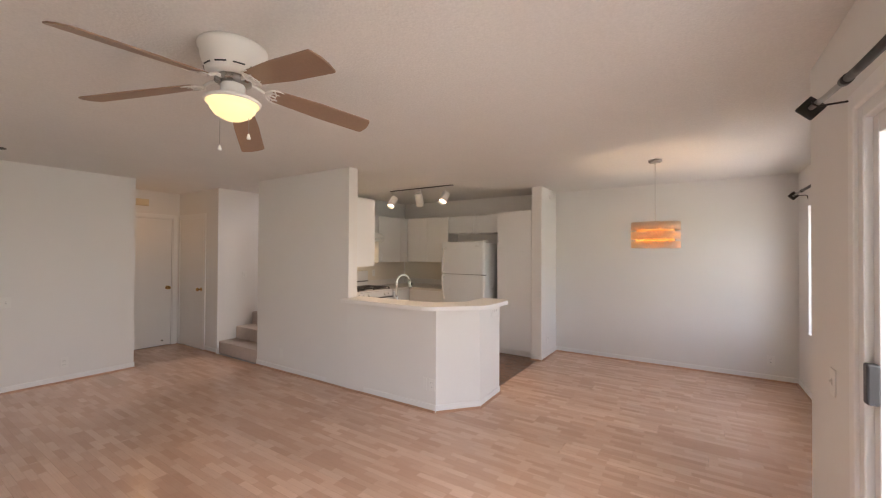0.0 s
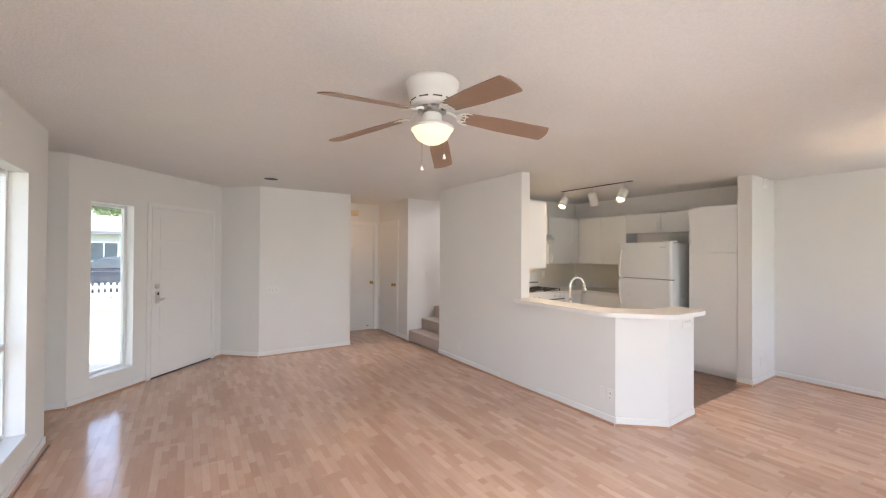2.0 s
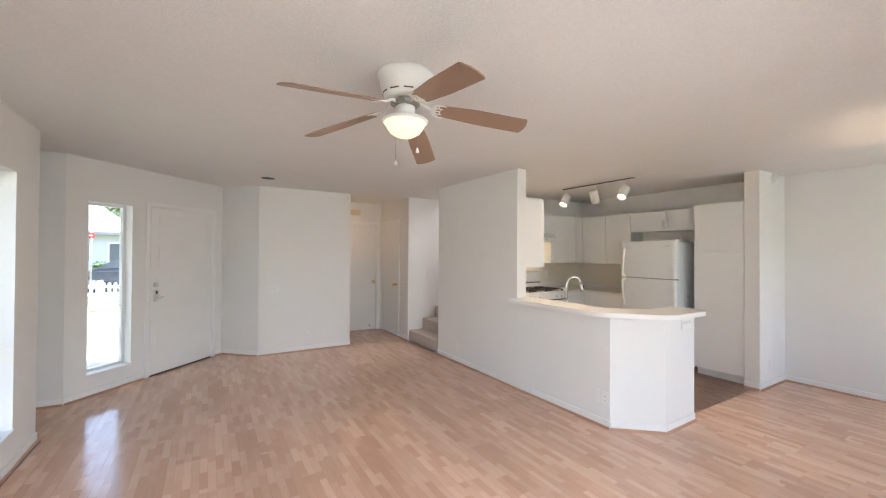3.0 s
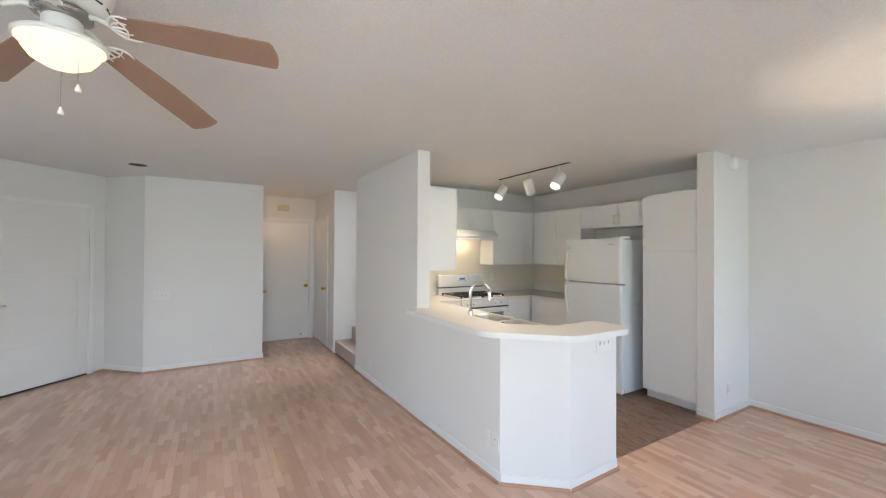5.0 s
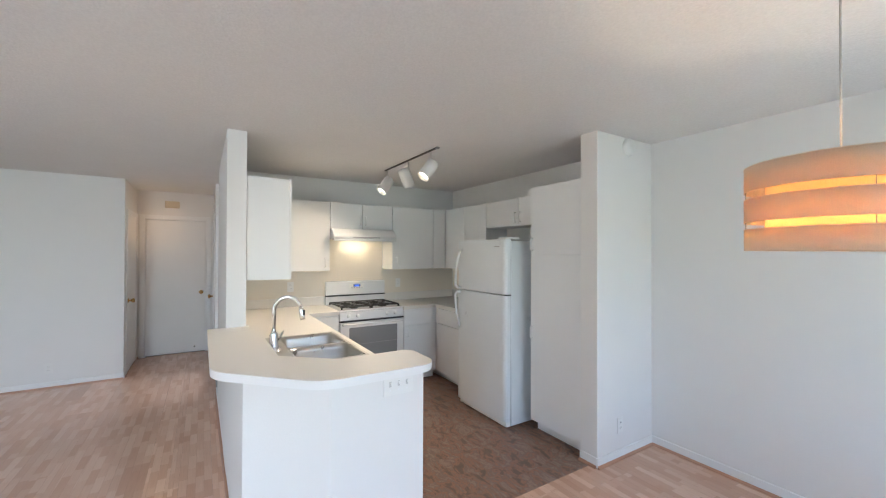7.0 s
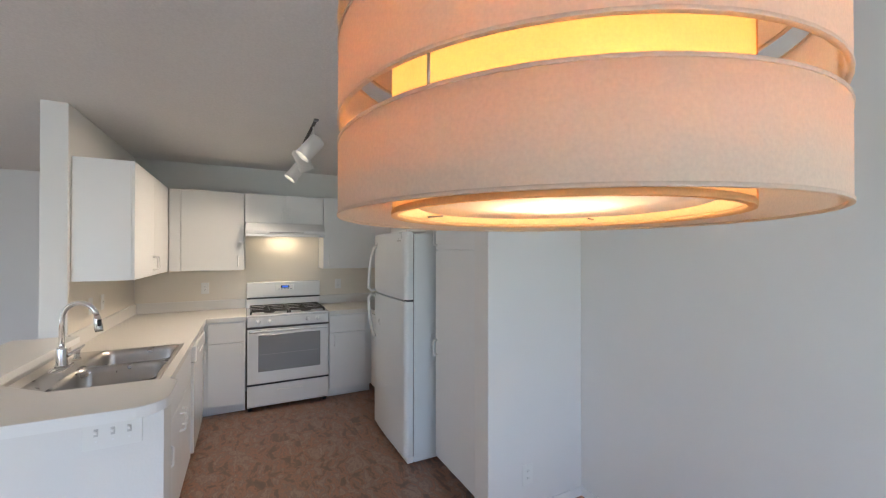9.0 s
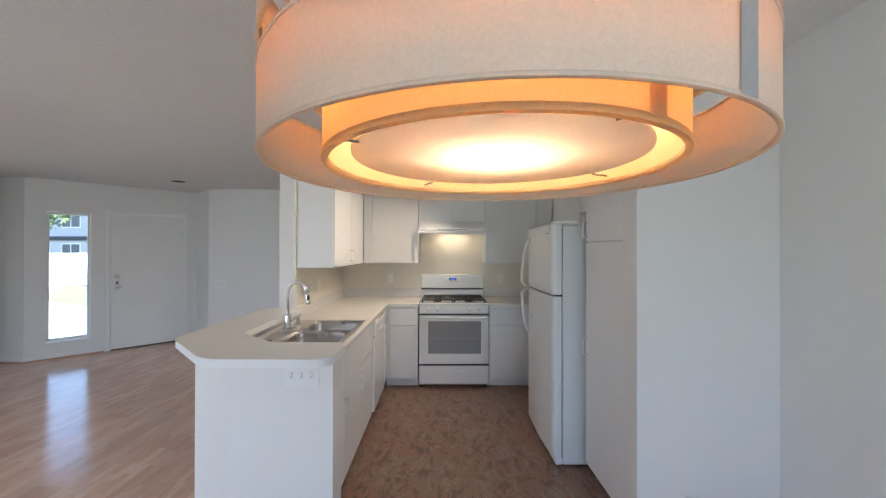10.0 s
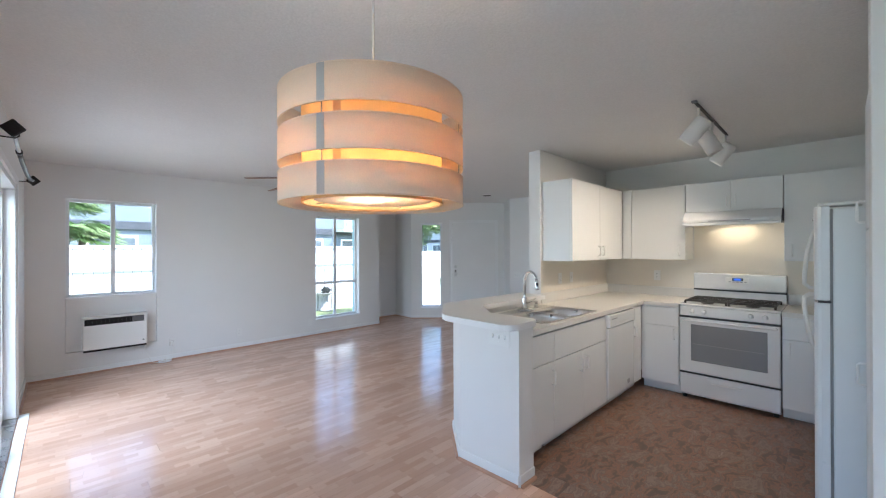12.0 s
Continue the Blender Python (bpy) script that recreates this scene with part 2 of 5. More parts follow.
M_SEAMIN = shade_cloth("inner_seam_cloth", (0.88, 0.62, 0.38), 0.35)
M_BOWL = glowing("lit_glass_bowl", (1.0, 0.82, 0.42), 0.2, (0.5, 0.42, 0.2))
M_DIFF = shade_cloth("frosted_diffuser", (0.93, 0.87, 0.78), 0.42)
M_SEAM = finish("seam_cloth", (0.60, 0.57, 0.54), 0.9, vary=0.05, grain=0.2, grain_scale=500)
M_TRACK = finish("bronze_track", (0.06, 0.05, 0.045), 0.5)
M_SPOT = glowing("lit_spot_lamp", (1.0, 0.85, 0.6), 1.6)
M_HOODLAMP = glowing("lit_hood_lamp", (1.0, 0.78, 0.5), 0.8)
M_CLOCK = glowing("blue_display", (0.08, 0.22, 1.0), 0.25, (0.02, 0.02, 0.05))
M_GRASS = finish("lawn_grass", (0.19, 0.23, 0.10), 0.9, vary=0.35, scale=2, grain=0.5, grain_scale=60, bump=0.6, bump_scale=80)
M_LEAF_DARK = finish("dark_leaves", (0.012, 0.016, 0.012), 0.7, vary=0.3)
M_SINK = finish("satin_sink_steel", (0.52, 0.50, 0.475), 0.3, metal=1.0, vary=0.08, scale=14, bump=0.04, bump_scale=300)
M_ROAD = finish("asphalt", (0.06, 0.06, 0.06), 0.9, vary=0.2, grain=0.4, bump=0.3)
M_CONC = finish("concrete", (0.42, 0.41, 0.39), 0.9, vary=0.12, grain=0.3, bump=0.2)
M_FENCE = finish("white_fence_paint", (0.80, 0.80, 0.78), 0.6, vary=0.05, bump=0.05)
M_SIDING = finish("blue_grey_siding", (0.15, 0.18, 0.22), 0.8, vary=0.1)
M_ROOF = finish("dark_roof", (0.07, 0.075, 0.09), 0.9, vary=0.2, grain=0.3)
M_PALEROOF = finish("pale_roof", (0.34, 0.34, 0.34), 0.9, vary=0.1, grain=0.3)
M_STUCCO = finish("grey_stucco", (0.52, 0.53, 0.54), 0.9, vary=0.08, bump=0.2)
M_FARGLASS = finish("far_window_glass", (0.10, 0.12, 0.14), 0.1, vary=0.2)
M_TEAL = finish("teal_post_paint", (0.22, 0.46, 0.47), 0.6, vary=0.1)
M_LEAF = finish("green_leaves", (0.07, 0.15, 0.03), 0.6, vary=0.5, scale=4)
M_LEAF_LIGHT = finish("light_green_leaves", (0.17, 0.24, 0.09), 0.6, vary=0.4, scale=4)
M_LEAF_DRY = finish("dry_fronds", (0.30, 0.20, 0.10), 0.7, vary=0.3, scale=4)
M_BARK = finish("bark", (0.16, 0.12, 0.09), 0.9, vary=0.3, scale=12, bump=0.5, bump_scale=40)
M_CARPAINT = finish("dark_blue_car_paint", (0.02, 0.03, 0.055), 0.15, vary=0.05, coat=1.0)
M_RUBBER = finish("tyre_rubber", (0.02, 0.02, 0.02), 0.8)
M_RED = finish("red_sign", (0.55, 0.03, 0.03), 0.5)

# ---- mesh helpers ----


def box(bm, x0, x1, y0, y1, z0, z1, bevel=0.0, seg=2):
    x0, x1, y0, y1, z0, z1 = min(x0, x1), max(x0, x1), min(y0, y1), max(y0, y1), min(z0, z1), max(z0, z1)
    m = Matrix.Translation(((x0 + x1) / 2, (y0 + y1) / 2, (z0 + z1) / 2)) @ Matrix.Diagonal((x1 - x0, y1 - y0, z1 - z0, 1))
    vs = bmesh.ops.create_cube(bm, size=1, matrix=m)["verts"]
    if bevel:
        es = {e for v in vs for e in v.link_edges}
        bmesh.ops.bevel(bm, geom=list(es), offset=bevel, segments=seg, affect="EDGES", profile=0.5)
    return bm


def boxed(x0, x1, y0, y1, z0, z1, bevel=0.0, seg=2):
    return box(bmesh.new(), x0, x1, y0, y1, z0, z1, bevel, seg)


def prism(bm, pts, z0, z1, bevel=0.0, seg=2):
    """An upright slab over a plan outline."""
    lo = [bm.verts.new((x, y, z0)) for x, y in pts]
    hi = [bm.verts.new((x, y, z1)) for x, y in pts]
    k = len(pts)
    top = bm.faces.new(hi)
    bot = bm.faces.new(lo[::-1])
    for i in range(k):
        bm.faces.new((lo[i], lo[(i + 1) % k], hi[(i + 1) % k], hi[i]))
    if bevel:
        bmesh.ops.bevel(bm, geom=list(set(top.edges) | set(bot.edges)), offset=bevel, segments=seg, affect="EDGES", profile=0.5)
    bmesh.ops.recalc_face_normals(bm, faces=bm.faces)
    return bm


def lathe(profile, at=(0, 0, 0), seg=40, m=None):
    """A turned body from (radius, height) pairs."""
    bm = bmesh.new()
    rings = []
    for r, z in profile:
        if r < 1e-5:
            rings.append([bm.verts.new((0, 0, z))])
        else:
            rings.append([bm.verts.new((r * math.cos(2 * math.pi * i / seg), r * math.sin(2 * math.pi * i / seg), z)) for i in range(seg)])
    for a, b in zip(rings, rings[1:]):
        for i in range(seg):
            j = (i + 1) % seg
            if len(a) == 1 and len(b) == 1:
                continue
            if len(a) == 1:
                bm.faces.new((a[0], b[j], b[i]))
            elif len(b) == 1:
                bm.faces.new((a[i], a[j], b[0]))
            else:
                bm.faces.new((a[i], a[j], b[j], b[i]))
    bmesh.ops.recalc_face_normals(bm, faces=bm.faces)
    for f in bm.faces:
        f.smooth = True
    bm.transform(Matrix.Translation(at) @ (m or Matrix()))
    return bm


def tube(points, r, seg=10, bm=None, cap=True):
    """A round bar along a line of points; r may be a list."""
    bm = bm or bmesh.new()
    pts = [Vector(p) for p in points]
    rs = r if isinstance(r, (list, tuple)) else [r] * len(pts)
    rings, up = [], None
    for i, p in enumerate(pts):
        d = (pts[min(i + 1, len(pts) - 1)] - pts[max(i - 1, 0)]).normalized()
        if up is None:
            up = Vector((0, 0, 1)) if abs(d.z) < 0.9 else Vector((1, 0, 0))
        side = d.cross(up).normalized()
        up = side.cross(d).normalized()
        rings.append([bm.verts.new(p + rs[i] * (math.cos(2 * math.pi * k / seg) * side + math.sin(2 * math.pi * k / seg) * up)) for k in range(seg)])
    for a, b in zip(rings, rings[1:]):
        for k in range(seg):
            f = bm.faces.new((a[k], a[(k + 1) % seg], b[(k + 1) % seg], b[k]))
            f.smooth = True
    if cap:
        bm.faces.new(rings[0][::-1])
        bm.faces.new(rings[-1])
    return bm


def arc(cx, cy, r, a0, a1, k=10):
    return [(cx + r * math.cos(radians(a0 + (a1 - a0) * i / k)), cy + r * math.sin(radians(a0 + (a1 - a0) * i / k))) for i in range(k + 1)]


BASE = {}


def thing(name, at, label, category, group="", kind=""):
    ob = tagged(new(name), label, category, group, kind)
    ob.location = at
    ob.empty_display_size = 0.05
    BASE[ob] = Vector(at)
    return ob


def part(name, bm, material, parent=None, label="", smooth=False):
    me = bpy.data.meshes.new(name)
    if smooth:
        for f in bm.faces:
            f.smooth = True
    bm.to_mesh(me)
    bm.free()
    me.materials.append(material)
    ob = new(name, me)
    if parent is not None:
        ob.parent = parent
        if parent in BASE:
            ob.matrix_parent_inverse = Matrix.Translation(-BASE[parent])
    if label:
        ob["label"] = label
    return ob


def solid(name, bm, material, label, category, group="", kind="", smooth=False):
    """A thing of a single mesh."""
    return tagged(part(name, bm, material, smooth=smooth), label, category, group, kind)


def structure(name, bm, material, label, category="wall"):
    return tagged(part(name, bm, material), label, category, kind="structure")


# ---- shell ----
H = 2.44


def frame_of(p0, p1):
    """Local frame of a wall: u along it, v into the room, z up."""
    d = (Vector(p1) - Vector(p0)).normalized()
    m = Matrix(((d.x, -d.y, 0, p0[0]), (d.y, d.x, 0, p0[1]), (0, 0, 1, 0), (0, 0, 0, 1)))
    return m, (Vector(p1) - Vector(p0)).length


def wall(name, p0, p1, openings=(), th=0.14, z0=-0.12, z1=H, ext0=0.0, ext1=0.0, label="white painted interior wall with light orange-peel texture", material=None):
    m, length = frame_of(p0, p1)
    bm = bmesh.new()
    u = -ext0
    for a, b, lo, hi in sorted(openings):
        box(bm, u, a, -th, 0, z0, z1)
        if lo > 0.01:
            box(bm, a, b, -th, 0, z0, lo)
        else:
            box(bm, a, b, -th, 0, z0, -0.012)
        box(bm, a, b, -th, 0, hi, z1)
        u = b
    box(bm, u, length + ext1, -th, 0, z0, z1)
    bm.transform(m)
    return structure(name, bm, material or M_WALL, label)


SL0, SL1 = 0.30, 2.09   # sliding door along the east wall
wall("wall_east_living", (0.78, -0.92), (0.78, 2.78), [(SL0 + 0.92, SL1 + 0.92, 0.0, 2.03)], ext0=0.14)
wall("wall_jog_dining", (0.78, 2.78), (1.30, 2.78), ext0=-0.14, ext1=0.14)
wall("wall_east_dining", (1.30, 2.78), (1.30, 6.08), [(1.15, 2.85, 0.66, 2.02)], ext1=0.14)
wall("wall_north", (1.30, 6.08), (-4.48, 6.08), ext1=0.127)
wall("wall_kitchen_back", (-4.48, 6.08), (-4.48, 3.235), th=0.127)
structure("wall_kitchen_side", boxed(-4.607, -2.90, 3.105, 3.235, -0.12, H, 0.004), M_WALL, "white painted partition wall ending in a square post", "wall")
structure("wall_stub", boxed(-1.652, -1.505, 5.39, 6.08, -0.12, H, 0.004), M_WALL, "short white painted wall beside the pantry", "wall")
# hall and stairwell
wall("wall_hall_north", (-5.61, 3.10), (-6.82, 3.10), [(0.40, 1.17, 0.0, 2.03)], th=0.12, ext1=0.12)
wall("wall_hall_end", (-6.82, 3.10), (-6.82, 2.146), [(0.09, 0.87, 0.0, 2.03)], th=0.12, ext1=0.12)
wall("wall_hall_south", (-6.82, 2.146), (-5.777, 2.146), [(0.10, 0.87, 0.0, 2.03)], th=0.12)
# Unseen backing, added so no daylight leaks round the side door.
structure("wall_hall_south_backing", boxed(-6.94, -5.90, 1.90, 2.02, -0.12, H), M_WALL, "added wall behind the side hall door that blocks outside light", "wall")
wall("wall_entry_flat", (-5.777, 2.026), (-5.777, 0.807), th=0.12)
wall("wall_entry_return", (-5.777, 0.807), (-6.20, 0.36), th=0.12)
P_A, P_B = (-6.20, 0.36), (-4.77, -1.0)
wall("wall_entry_door", P_A, P_B, [(0.18, 1.12, 0.0, 2.03), (1.32, 1.775, 0.225, 2.01)], ext0=0.12)
wall("wall_recess_side", P_B, (-4.80, -1.57), ext1=0.14)
wall("wall_recess_back", (-4.80, -1.57), (-3.925, -1.57), ext1=0.14)
wall("wall_recess_return", (-3.925, -1.57), (-3.925, -0.96), th=0.14, ext1=-0.14)
S0, S1 = (-3.925, -0.96), (0.78, -0.895)
wall("wall_south", S0, S1, [(0.452, 1.325, 0.26, 2.04), (3.533, 4.386, 0.27, 2.06)])
# stairwell walls rise to the floor above
bm = bmesh.new()
box(bm, -5.73, -5.61, 3.22, 6.2, -0.12, 4.9)
structure("wall_stair_left", bm, M_WALL, "white stairwell wall", "wall")
structure("wall_stair_right", boxed(-4.62, -4.608, 3.235, 6.2, H, 4.9), M_WALL, "white stairwell wall", "wall")
# The high opening is added, out of view, to let stair_daylight in.
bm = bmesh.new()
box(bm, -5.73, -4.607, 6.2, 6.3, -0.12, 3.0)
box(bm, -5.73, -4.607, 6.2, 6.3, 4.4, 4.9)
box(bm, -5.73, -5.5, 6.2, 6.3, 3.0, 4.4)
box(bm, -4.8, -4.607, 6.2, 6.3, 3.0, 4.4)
structure("wall_stair_end", bm, M_WALL, "white stairwell end wall with a high opening added for daylight", "wall")
# This opening is added too, out of view, so sky light reaches the stairs.
bm = bmesh.new()
box(bm, -5.73, -4.607, 3.85, 3.95, H + 0.15, 2.9)
box(bm, -5.73, -4.607, 3.85, 3.95, 4.5, 4.9)
box(bm, -5.73, -5.55, 3.85, 3.95, 2.9, 4.5)
box(bm, -4.75, -4.607, 3.85, 3.95, 2.9, 4.5)
structure("wall_stair_front", bm, M_WALL, "white upper stairwell wall with an opening added for sky light", "wall")
structure("ceiling_stairs", boxed(-5.75, -4.6, 3.0, 6.3, 4.9, 5.0), M_WALL, "white ceiling above the stairs", "ceiling")
structure("wall_stair_side", boxed(-5.73, -5.61, 3.10, 3.22, H, 4.9), M_WALL, "white stairwell wall", "wall")

bm = bmesh.new()
box(bm, -7.1, 1.6, -1.9, 3.10, H, H + 0.15)
box(bm, -7.1, -5.61, 3.10, 6.3, H, H + 0.15)
box(bm, -4.607, 1.6, 3.10, 6.3, H, H + 0.15)
box(bm, -5.61, -4.607, 3.10, 3.95, H, H + 0.15)
structure("ceiling", bm, M_CEIL, "off-white textured spray ceiling", "ceiling")
# Three unseen backing walls, added to keep daylight out of the door gaps.
structure("wall_hall_backing", boxed(-7.02, -6.945, 2.0, 3.2, -0.12, H), M_WALL, "added wall behind the hall door that blocks outside light", "wall")
structure("wall_closet_backing", boxed(-6.94, -5.74, 3.9, 3.98, -0.12, H), M_WALL, "added wall behind the closet door that blocks outside light", "wall")
structure("wall_closet_side", boxed(-6.94, -6.86, 3.225, 3.9, -0.12, H), M_WALL, "added wall beside the closet that blocks outside light", "wall")
structure("slab", boxed(-7.1, 1.6, -1.9, 6.3, -0.13, -0.011), M_CONC, "concrete floor slab", "floor")


def plan_range(y):
    """West and east end of the laminate at y."""
    east = 0.78 if y < 2.78 else 1.30
    if y < -0.92:
        east = -3.92
    if y < -1.0:
        west = -4.82
    elif y < 0.36:
        west = -4.77 - (y + 1.0) * 1.0515
    elif y < 0.807:
        west = -6.20 + (y - 0.36) * 0.946
    elif y < 2.146:
        west = -5.777
    elif y < 3.10:
        west = -6.82
    else:
        west = -1.86 if y < 3.5 else -1.56
    return west, east


def baseboard(name, p0, p1, gaps=(), in0=0.0, in1=0.0):
    """White skirting with a beech quarter-round at its foot."""
    m, length = frame_of(p0, p1)
    root = tagged(new(name), "low white skirting board with beech shoe moulding", "baseboard", kind="structure")
    a, b = bmesh.new(), bmesh.new()
    u, spans = in0, []
    for g0, g1 in gaps:
        spans.append((u, g0))
        u = g1
    spans.append((u, length - in1))
    for s, e in spans:
        box(a, s, e, 0, 0.011, 0.0, 0.072, 0.003, 1)
        prof = [(0.011, 0.0), (0.027, 0.0), (0.025, 0.009), (0.019, 0.015), (0.011, 0.018)]
        k0 = [b.verts.new((s, y, z)) for y, z in prof]
        k1 = [b.verts.new((e, y, z)) for y, z in prof]
        for i in range(5):
            b.faces.new((k0[i], k1[i], k1[(i + 1) % 5], k0[(i + 1) % 5]))
        b.faces.new(k0)
        b.faces.new(k1[::-1])
    bmesh.ops.recalc_face_normals(b, faces=b.faces)
    for q in (a, b):
        q.transform(m)
    part("board", a, M_TRIM, root)
    part("shoe_moulding", b, M_BEECH, root, "beech-coloured shoe moulding")


baseboard("baseboard_east", (0.78, -0.92), (0.78, 2.78), [(SL0 + 0.85, SL1 + 0.99)])
baseboard("baseboard_jog", (0.78, 2.78), (1.30, 2.78))
baseboard("baseboard_dining_east", (1.30, 2.78), (1.30, 6.08))
baseboard("baseboard_dining_north", (1.30, 6.08), (-1.505, 6.08))
baseboard("baseboard_stub", (-1.505, 6.08), (-1.505, 5.39), in1=-0.011)
baseboard("baseboard_stub_end", (-1.505, 5.39), (-1.652, 5.39))
baseboard("baseboard_kitchen_side", (-1.757, 3.128), (-4.607, 3.105))
baseboard("baseboard_peninsula_corner", (-1.470, 3.462), (-1.757, 3.128))
baseboard("baseboard_peninsula_end", (-1.482, 3.945), (-1.470, 3.462))
baseboard("baseboard_peninsula_side", (-1.64, 3.945), (-1.482, 3.945))
baseboard("baseboard_hall_south", (-6.82, 2.146), (-5.777, 2.146), [(0.04, 0.93)])
baseboard("baseboard_hall_north", (-5.61, 3.10), (-6.82, 3.10), [(0.34, 1.21)])
baseboard("baseboard_entry_flat", (-5.777, 2.146), (-5.777, 0.807))
baseboard("baseboard_entry_return", (-5.777, 0.807), (-6.20, 0.36))
baseboard("baseboard_entry_door", P_A, P_B, [(0.12, 1.18)])
baseboard("baseboard_recess_side", P_B, (-4.80, -1.57))
baseboard("baseboard_recess_back", (-4.80, -1.57), (-3.925, -1.57))
baseboard("baseboard_south", S0, S1)

# ---- windows and doors ----


def window(name, p0, p1, u0, u1, z0, z1, label, vbars=(), hbars=(), depth=0.14, sill=True, fw=0.035):
    """A fixed or sliding window in a painted reveal: frame, bars and panes."""
    m, _ = frame_of(p0, p1)
    root = tagged(new(name), label, "window", kind="structure")
    y0, y1 = -depth, -depth + 0.045
    f = bmesh.new()
    box(f, u0, u0 + fw, y0, y1, z0, z1, 0.003, 1)
    box(f, u1 - fw, u1, y0, y1, z0, z1, 0.003, 1)
    box(f, u0 + fw, u1 - fw, y0, y1, z0, z0 + fw, 0.003, 1)
    box(f, u0 + fw, u1 - fw, y0, y1, z1 - fw, z1, 0.003, 1)
    f.transform(m)
    part("window_frame", f, M_ALU, root)
    for v, lo, hi in vbars:
        b = boxed(v - 0.022, v + 0.022, y0 + 0.004, y1 + 0.006, lo, hi, 0.003, 1)
        b.transform(m)
        part("mullion", b, M_ALU, root)
    for z, lo, hi in hbars:
        b = boxed(lo, hi, y0 + 0.002, y1 + 0.004, z - 0.022, z + 0.022, 0.003, 1)
        b.transform(m)
        part("transom", b, M_ALU, root)
    us = [u0 + fw] + sorted({v for v, _, _ in vbars}) + [u1 - fw]
    zs = [z0 + fw] + sorted({z for z, _, _ in hbars}) + [z1 - fw]
    for ua, ub in zip(us, us[1:]):
        for za, zb in zip(zs, zs[1:]):
            g = boxed(ua, ub, y0 + 0.018, y0 + 0.022, za, zb)
            g.transform(m)
            o = part("pane", g, M_GLASS, root, "clear window glass")
            o.visible_shadow = False
    if sill:
        s = boxed(u0 - 0.004, u1 + 0.004, -depth + 0.045, 0.012, z0 - 0.012, z0 + 0.006, 0.004, 2)
        s.transform(m)
        part("window_sill", s, M_TRIM, root, "white painted sill")
        c = bmesh.new()
        box(c, u0 - 0.001, u0 + 0.004, -depth + 0.045, 0.002, z0 + 0.006, z1 - 0.004)
        box(c, u1 - 0.004, u1 + 0.001, -depth + 0.045, 0.002, z0 + 0.006, z1 - 0.004)
        box(c, u0, u1, -depth + 0.045, 0.002, z1 - 0.004, z1 + 0.001)
        c.transform(m)
        part("reveal", c, M_TRIM, root, "glossy white painted reveal")
    return root


window("window_front", S0, S1, 0.452, 1.325, 0.26, 2.04, "tall white aluminium window with a low transom", [(0.90, 0.26, 2.04)], [(0.87, 0.452, 1.325)])
window("window_side", S0, S1, 3.533, 4.386, 0.90, 2.06, "white aluminium sliding window above the air conditioner", [(3.96, 0.90, 2.06)])
window("window_entry", P_A, P_B, 1.32, 1.775, 0.225, 2.01, "narrow tall fixed window beside the front door")
window("window_dining", (1.30, 2.78), (1.30, 6.08), 1.15, 2.85, 0.66, 2.02, "wide white sliding window in the dining corner", [(2.0, 0.66, 2.02)])


def hinged_door(name, p0, p1, u0, u1, label, knob, panels=(), z1=2.03, back=-0.05, casing=True, cw=0.055):
    m, _ = frame_of(p0, p1)
    root = tagged(new(name), label, "door", kind="structure")
    leaf = bmesh.new()
    box(leaf, u0 + 0.016, u1 - 0.016, back, back + 0.035, 0.008, z1 - 0.016, 0.002, 1)
    leaf.transform(m)
    leaf_ob = part("door_leaf", leaf, M_DOOR, root)
    for a, b, lo, hi in panels:
        p = bmesh.new()
        box(p, a, b, back + 0.034, back + 0.0385, lo, hi, 0.004, 2)
        p.transform(m)
        part("raised_panel", p, M_DOOR, leaf_ob)
    j = bmesh.new()
    for q in ((u0, u0 + 0.013), (u1 - 0.013, u1)):
        box(j, q[0], q[1], -0.115, 0.002, -0.01, z1)
    box(j, u0 + 0.013, u1 - 0.013, -0.115, 0.002, z1 - 0.013, z1)
    j.transform(m)
    part("door_jamb", j, M_TRIM, root)
    if casing:
        for q in ((u0 - cw, u0 + 0.002, 0.0, z1 + cw), (u1 - 0.002, u1 + cw, 0.0, z1 + cw), (u0 + 0.002, u1 - 0.002, z1 - 0.002, z1 + cw)):
            c = boxed(q[0], q[1], 0.0, 0.013, q[2], q[3], 0.004, 2)
            c.transform(m)
            part("casing", c, M_TRIM, root)
    kb = lathe([(0.0, 0.0), (0.030, 0.0), (0.030, 0.006), (0.011, 0.010), (0.010, 0.032), (0.020, 0.038), (0.027, 0.050), (0.026, 0.062), (0.016, 0.070), (0.0, 0.072)], seg=24)
    if knob:
        kb.transform(m @ pose(knob, back + 0.036, 0.92, -90, 0, 0))
        part("door_knob", kb, M_BRASS, leaf_ob, "polished brass knob")
    else:
        kb.free()
    return root, m, leaf_ob


hinged_door("door_hall", (-6.82, 3.10), (-6.82, 2.146), 0.09, 0.87, "plain off-white hall door with brass knob, closed", 0.16)
hinged_door("door_hall_side", (-6.82, 2.146), (-5.777, 2.146), 0.10, 0.87, "off-white side door in the hall, closed", 0.80, back=-0.03)
hinged_door("door_closet", (-5.61, 3.10), (-6.82, 3.10), 0.40, 1.17, "off-white closet door under the stairs, closed", 0.47, back=-0.03)
front, FM, front_leaf = hinged_door("door_front", P_A, P_B, 0.18, 1.12, "white panelled front door with keypad lever, closed", 0,
                                    [(0.30, 1.00, 0.20 + 0.36 * i, 0.20 + 0.36 * i + 0.28) for i in range(5)], back=-0.03, cw=0.045)
b = boxed(1.008, 1.062, 0.004, 0.022, 0.885, 1.03, 0.006)
b.transform(FM)
part("lock_plate", b, M_SATIN, front_leaf, "satin steel lever plate with keypad")
b = boxed(1.025, 1.045, 0.021, 0.0245, 0.98, 1.015, 0.002)
b.transform(FM)
